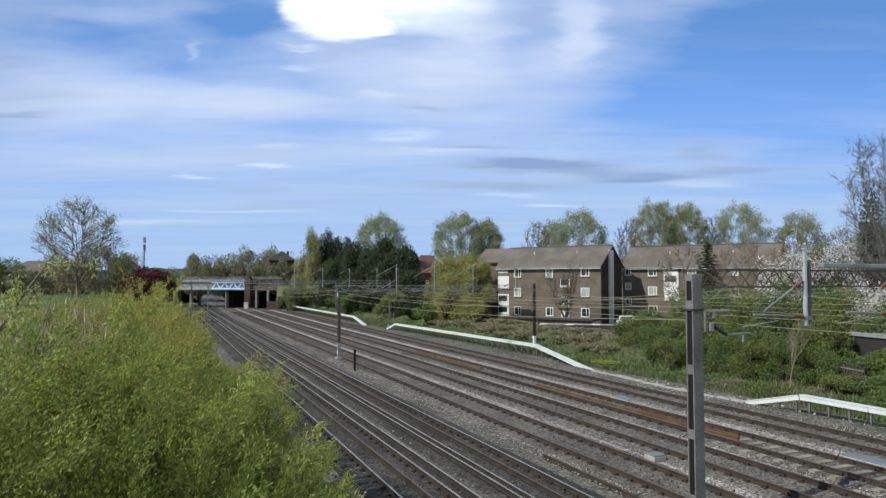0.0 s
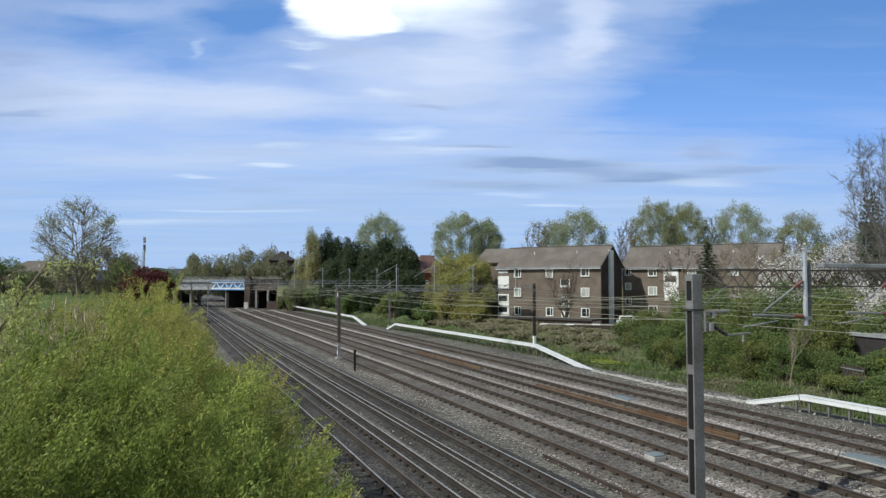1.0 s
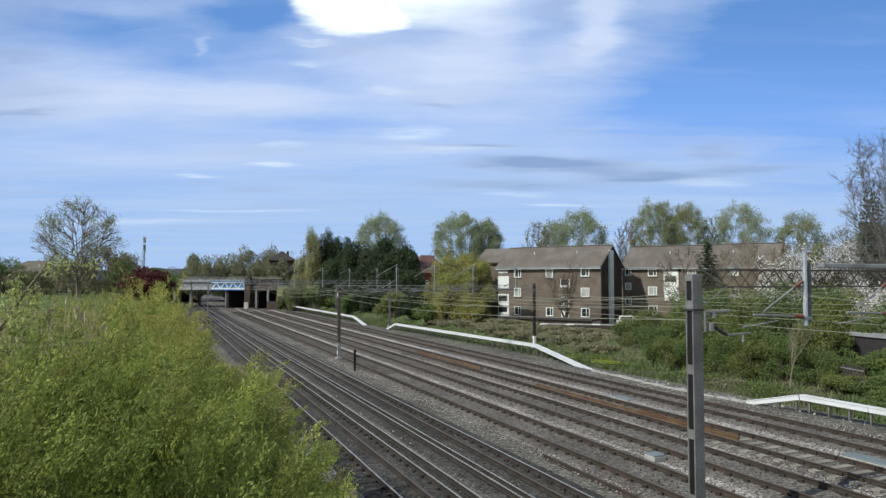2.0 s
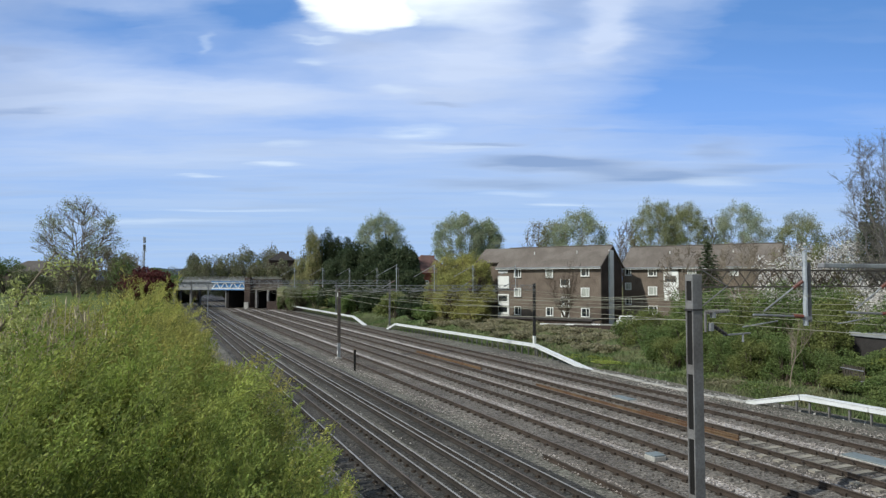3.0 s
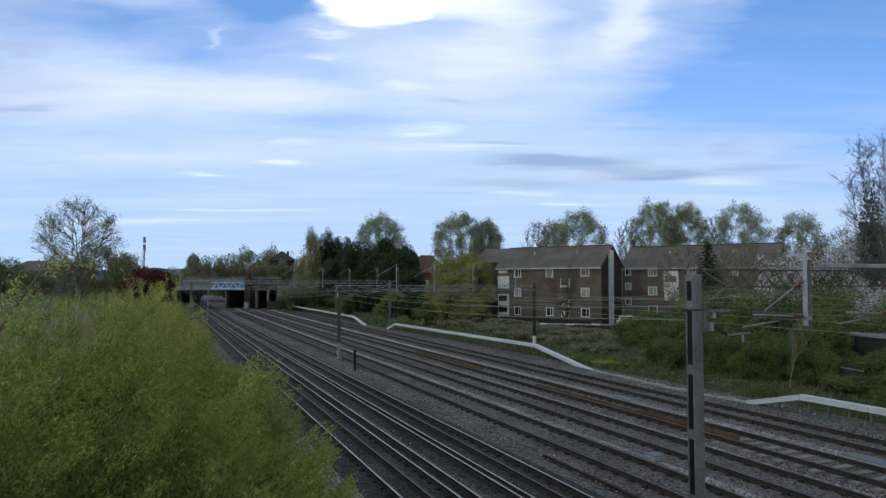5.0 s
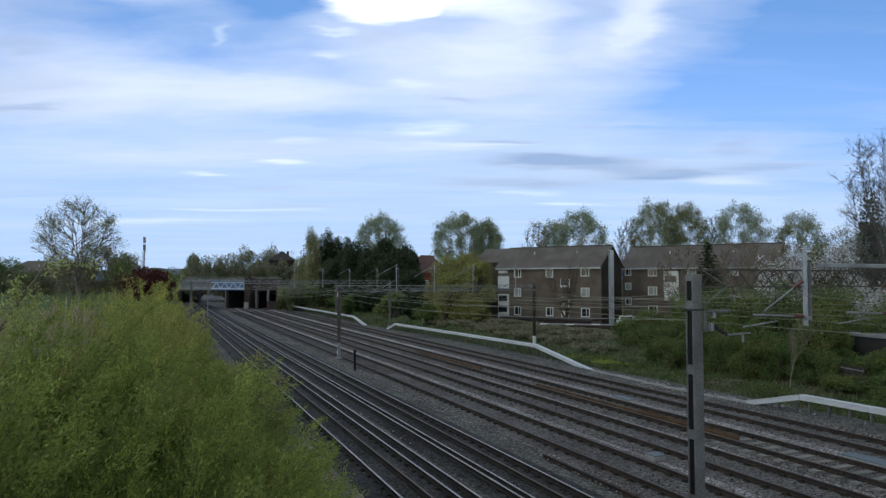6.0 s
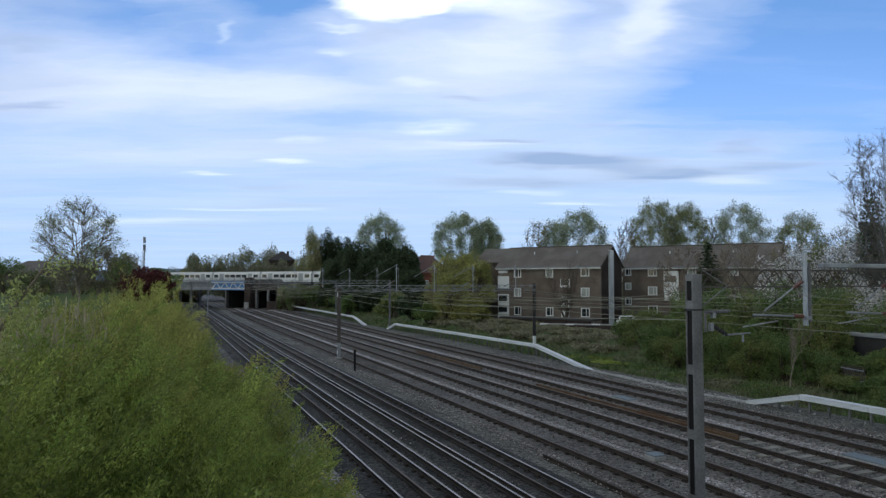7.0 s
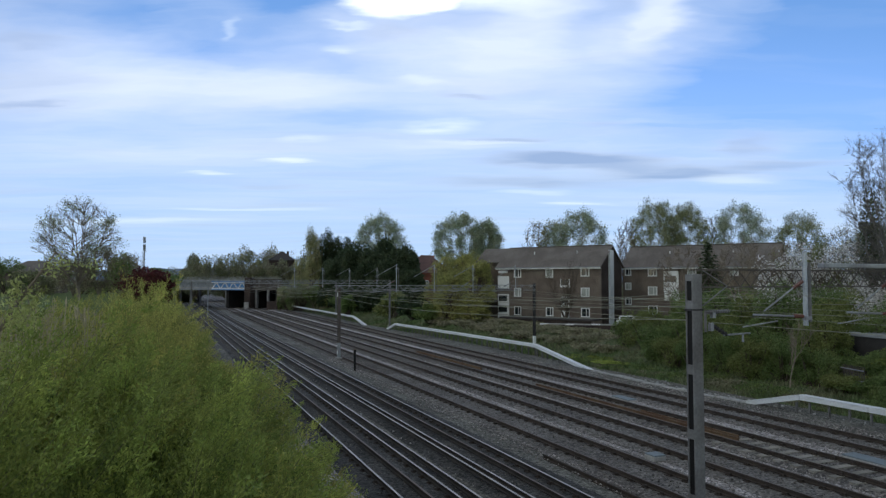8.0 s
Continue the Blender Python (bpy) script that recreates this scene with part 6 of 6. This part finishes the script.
def cloud_material():
    m = bpy.data.materials.new("cloud_sheet")
    m.use_nodes = True
    m.cycles.emission_sampling = "NONE"
    n, l = m.node_tree.nodes, m.node_tree.links
    n.remove(n["Principled BSDF"])

    def put(socket, v):
        if isinstance(v, (int, float)):
            socket.default_value = v
        elif isinstance(v, tuple):
            socket.default_value = (*v, 1) if socket.type == "RGBA" else v
        else:
            l.new(v, socket)

    def math_node(op, a, b=0.0, c=0.0, clamp=False):
        k = n.new("ShaderNodeMath")
        k.operation, k.use_clamp = op, clamp
        for i, v in enumerate((a, b, c)):
            put(k.inputs[i], v)
        return k.outputs["Value"]

    def vector_node(op, a, b):
        k = n.new("ShaderNodeVectorMath")
        k.operation = op
        put(k.inputs[0], a)
        put(k.inputs[1], b)
        return k.outputs["Vector"]

    def ramp(v, lo, hi, to_lo=0.0, to_hi=1.0):
        r = n.new("ShaderNodeMapRange")
        r.interpolation_type = "SMOOTHSTEP"
        for name, x in (("Value", v), ("From Min", lo), ("From Max", hi), ("To Min", to_lo), ("To Max", to_hi)):
            put(r.inputs[name], x)
        return r.outputs["Result"]

    def noise_at(where, su, sw, detail, seed, colour=False, rough=0.55):
        t = n.new("ShaderNodeTexNoise")
        t.inputs["Scale"].default_value, t.inputs["Detail"].default_value, t.inputs["Roughness"].default_value = 1.0, detail, rough
        l.new(vector_node("ADD", vector_node("MULTIPLY", where, (su, sw, 1.0)), (seed, seed * 0.7, seed * 1.3)), t.inputs["Vector"])
        return t.outputs["Color"] if colour else t.outputs["Fac"]

    def mixed(fac, a, b):
        k = n.new("ShaderNodeMix")
        k.data_type = "RGBA"
        for name, v in (("Factor", fac), ("A", a), ("B", b)):
            put(k.inputs[name], v)
        return k.outputs["Result"]

    # bearing and nearness over the sheet, then ruffled at two scales
    tc = n.new("ShaderNodeTexCoord")
    sep = n.new("ShaderNodeSeparateXYZ")
    l.new(tc.outputs["Object"], sep.inputs["Vector"])
    near = math_node("LOGARITHM", math_node("DIVIDE", 150.0, math_node("MAXIMUM", sep.outputs["Y"], 10.0)), math.e)
    both = n.new("ShaderNodeCombineXYZ")
    l.new(math_node("DIVIDE", sep.outputs["X"], math_node("MAXIMUM", sep.outputs["Y"], 10.0)), both.inputs["X"])
    l.new(near, both.inputs["Y"])
    flat = both.outputs["Vector"]
    wave = vector_node("MULTIPLY", vector_node("SUBTRACT", noise_at(flat, 4.0, 8.0, 3, 2.0, True), (0.5, 0.5, 0.5)), (0.15, 0.15, 0.0))
    curl = vector_node("MULTIPLY", vector_node("SUBTRACT", noise_at(flat, 13.0, 17.0, 4, 9.0, True), (0.5, 0.5, 0.5)), (0.045, 0.05, 0.0))
    ruffled = vector_node("ADD", flat, vector_node("ADD", wave, curl))

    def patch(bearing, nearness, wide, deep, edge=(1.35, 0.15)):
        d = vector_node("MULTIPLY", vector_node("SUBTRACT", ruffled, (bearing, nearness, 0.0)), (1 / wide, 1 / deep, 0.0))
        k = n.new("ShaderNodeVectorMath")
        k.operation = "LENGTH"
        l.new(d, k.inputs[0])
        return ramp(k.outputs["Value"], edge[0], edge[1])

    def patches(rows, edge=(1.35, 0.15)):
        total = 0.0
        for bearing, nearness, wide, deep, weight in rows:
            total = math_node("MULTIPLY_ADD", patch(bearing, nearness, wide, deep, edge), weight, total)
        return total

    far = ramp(near, -1.0, -2.4)
    air = mixed(ramp(near, -0.75, -1.45), (0.115, 0.26, 0.60), (0.195, 0.375, 0.83))
    air = mixed(far, air, (0.31, 0.475, 0.82))
    puff = ramp(noise_at(ruffled, 5.0, 5.5, 5, 13.0), 0.3, 0.72)
    veil = ramp(noise_at(ruffled, 2.4, 5.0, 4, 3.0, rough=0.45), 0.25, 0.75)
    streak = ramp(noise_at(ruffled, 3.2, 13.0, 4, 8.0, rough=0.5), 0.3, 0.7)
    fibre = ramp(noise_at(ruffled, 7.0, 34.0, 4, 5.0, rough=0.5), 0.3, 0.7)
    cover = math_node("MULTIPLY_ADD", veil, 0.20, 0.24)
    cover = math_node("MULTIPLY_ADD", puff, math_node("MULTIPLY_ADD", far, -0.2, 0.2), cover)
    cover = math_node("MULTIPLY_ADD", streak, math_node("MULTIPLY_ADD", far, 0.16, 0.08), cover)
    cover = math_node("MULTIPLY_ADD", fibre, math_node("MULTIPLY_ADD", far, 0.08, 0.04), cover)
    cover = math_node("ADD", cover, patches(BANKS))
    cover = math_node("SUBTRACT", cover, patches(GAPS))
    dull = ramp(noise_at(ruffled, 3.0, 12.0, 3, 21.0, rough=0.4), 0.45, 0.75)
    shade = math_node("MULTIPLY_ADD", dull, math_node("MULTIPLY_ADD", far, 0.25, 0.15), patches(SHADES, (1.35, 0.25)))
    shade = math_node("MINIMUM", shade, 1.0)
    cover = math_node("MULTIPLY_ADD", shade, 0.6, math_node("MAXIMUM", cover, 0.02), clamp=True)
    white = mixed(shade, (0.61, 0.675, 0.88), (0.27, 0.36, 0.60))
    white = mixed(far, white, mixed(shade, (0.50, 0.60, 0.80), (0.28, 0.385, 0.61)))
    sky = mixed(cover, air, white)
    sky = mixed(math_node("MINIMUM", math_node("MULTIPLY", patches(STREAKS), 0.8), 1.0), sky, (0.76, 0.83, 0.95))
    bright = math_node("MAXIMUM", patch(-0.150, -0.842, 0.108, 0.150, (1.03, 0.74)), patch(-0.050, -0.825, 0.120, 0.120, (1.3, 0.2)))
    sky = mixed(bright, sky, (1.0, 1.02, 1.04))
    em = n.new("ShaderNodeEmission")
    l.new(sky, em.inputs["Color"])
    em.inputs["Strength"].default_value = 1.06
    l.new(em.outputs["Emission"], n["Material Output"].inputs["Surface"])
    return m


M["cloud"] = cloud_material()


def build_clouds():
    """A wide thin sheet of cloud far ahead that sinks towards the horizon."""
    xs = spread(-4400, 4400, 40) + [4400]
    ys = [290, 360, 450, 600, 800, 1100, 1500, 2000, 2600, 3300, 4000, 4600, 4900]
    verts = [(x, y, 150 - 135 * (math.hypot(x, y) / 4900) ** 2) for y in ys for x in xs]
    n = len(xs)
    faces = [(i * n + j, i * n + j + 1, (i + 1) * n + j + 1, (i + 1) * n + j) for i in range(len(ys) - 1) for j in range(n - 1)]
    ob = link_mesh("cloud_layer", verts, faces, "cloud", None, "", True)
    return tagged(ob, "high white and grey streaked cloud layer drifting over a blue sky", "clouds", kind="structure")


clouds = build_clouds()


def passing_cloud():
    """A broad thick cloud, high behind the camera, that drifts before the sun."""
    m = bpy.data.materials.new("thick_cloud")
    m.use_nodes = True
    n, l = m.node_tree.nodes, m.node_tree.links
    n.remove(n["Principled BSDF"])
    tc = n.new("ShaderNodeTexCoord")
    mp = n.new("ShaderNodeMapping")
    mp.vector_type = "TEXTURE"
    mp.inputs["Scale"].default_value = (900, 620, 400)
    l.new(tc.outputs["Object"], mp.inputs["Vector"])
    ln = n.new("ShaderNodeVectorMath")
    ln.operation = "LENGTH"
    l.new(mp.outputs["Vector"], ln.inputs[0])
    nz = n.new("ShaderNodeTexNoise")
    nz.inputs["Scale"].default_value, nz.inputs["Detail"].default_value = 3.0, 4
    l.new(mp.outputs["Vector"], nz.inputs["Vector"])
    ad = n.new("ShaderNodeMath")
    ad.operation = "MULTIPLY_ADD"
    ad.inputs[1].default_value = 0.12
    l.new(nz.outputs["Fac"], ad.inputs[0])
    l.new(ln.outputs["Value"], ad.inputs[2])
    r = n.new("ShaderNodeMapRange")
    r.interpolation_type = "SMOOTHSTEP"
    r.inputs["From Min"].default_value, r.inputs["From Max"].default_value = 0.70, 1.06
    r.inputs["To Min"].default_value, r.inputs["To Max"].default_value = CLOUD_THICK, 0.0
    l.new(ad.outputs["Value"], r.inputs["Value"])
    a, b, mx = n.new("ShaderNodeBsdfTransparent"), n.new("ShaderNodeBsdfTranslucent"), n.new("ShaderNodeMixShader")
    b.inputs["Color"].default_value = (0.62, 0.62, 0.62, 1)
    l.new(r.outputs["Result"], mx.inputs["Fac"])
    l.new(a.outputs["BSDF"], mx.inputs[1])
    l.new(b.outputs["BSDF"], mx.inputs[2])
    l.new(mx.outputs["Shader"], n["Material Output"].inputs["Surface"])
    M["thick_cloud"] = m
    k = 24
    verts = [((i / k - 0.5) * 2000, (j / k - 0.5) * 1500, 30 * noise.noise((i * 0.5, j * 0.5, 9))) for i in range(k + 1) for j in range(k + 1)]
    faces = [(i * (k + 1) + j, (i + 1) * (k + 1) + j, (i + 1) * (k + 1) + j + 1, i * (k + 1) + j + 1) for i in range(k) for j in range(k)]
    ob = link_mesh("passing_cloud", verts, faces, "thick_cloud", None, "", True)
    return tagged(ob, "thick grey cloud drifting across the sun", "cloud", kind="structure")


CLOUD_THICK = 0.965
cover_cloud = passing_cloud()


def motions():
    # the shadow's front edge reaches the railway at 3.7 s
    wind = Vector((0.68, -0.73, 0))
    turn = Matrix.Rotation(math.atan2(wind.y, wind.x), 4, "Z")
    mid = to_sun * (900 / to_sun.z) + Vector((0, 60, 0))
    walk(cover_cloud, [(t, Matrix.Translation(mid + wind * (-900 + 230 * (t - 3.10))) @ turn) for t in (0.0, 4.0, 8.0)])
    drift = Vector((4.3, -4.6, 0))
    walk(clouds, [(0.0, Matrix.Identity(4)), (4.0, Matrix.Translation(drift * 4)), (8.0, Matrix.Translation(drift * 8))])
    # the train crosses the bridge towards the flats
    rows = []
    for t, d in ((0.0, -270.0), (5.9, -262.0), (6.2, -222.0), (6.4, -144.0), (6.5, -104.0), (6.6, -64.0), (6.7, -24.0), (6.8, 16.0), (6.9, 56.5), (7.0, 97.0), (7.1, 136.0), (7.2, 176.0), (7.4, 256.0), (7.7, 340.0), (8.0, 360.0)):
        rows.append((t, BRM @ Matrix.Translation((d, 0, 0))))
    walk(train, rows)
    g = random.Random(5)
    for ob in SWAYING:
        base = ob.matrix_basis.copy()
        ph, amp, fast = g.uniform(0, 6.28), g.uniform(0.018, 0.042), g.uniform(7.5, 10.5)
        rows = []
        for k in range(41):
            t = k * 0.2
            a = amp * math.sin(ph + fast * t) + 0.6 * amp * math.sin(2 * ph + 3.1 * t)
            rows.append((t, Matrix.Translation(base.translation) @ Matrix.Rotation(a, 4, (0.5, 0.85, 0)) @ Matrix.Translation(-base.translation) @ base))
        walk(ob, rows)


motions()
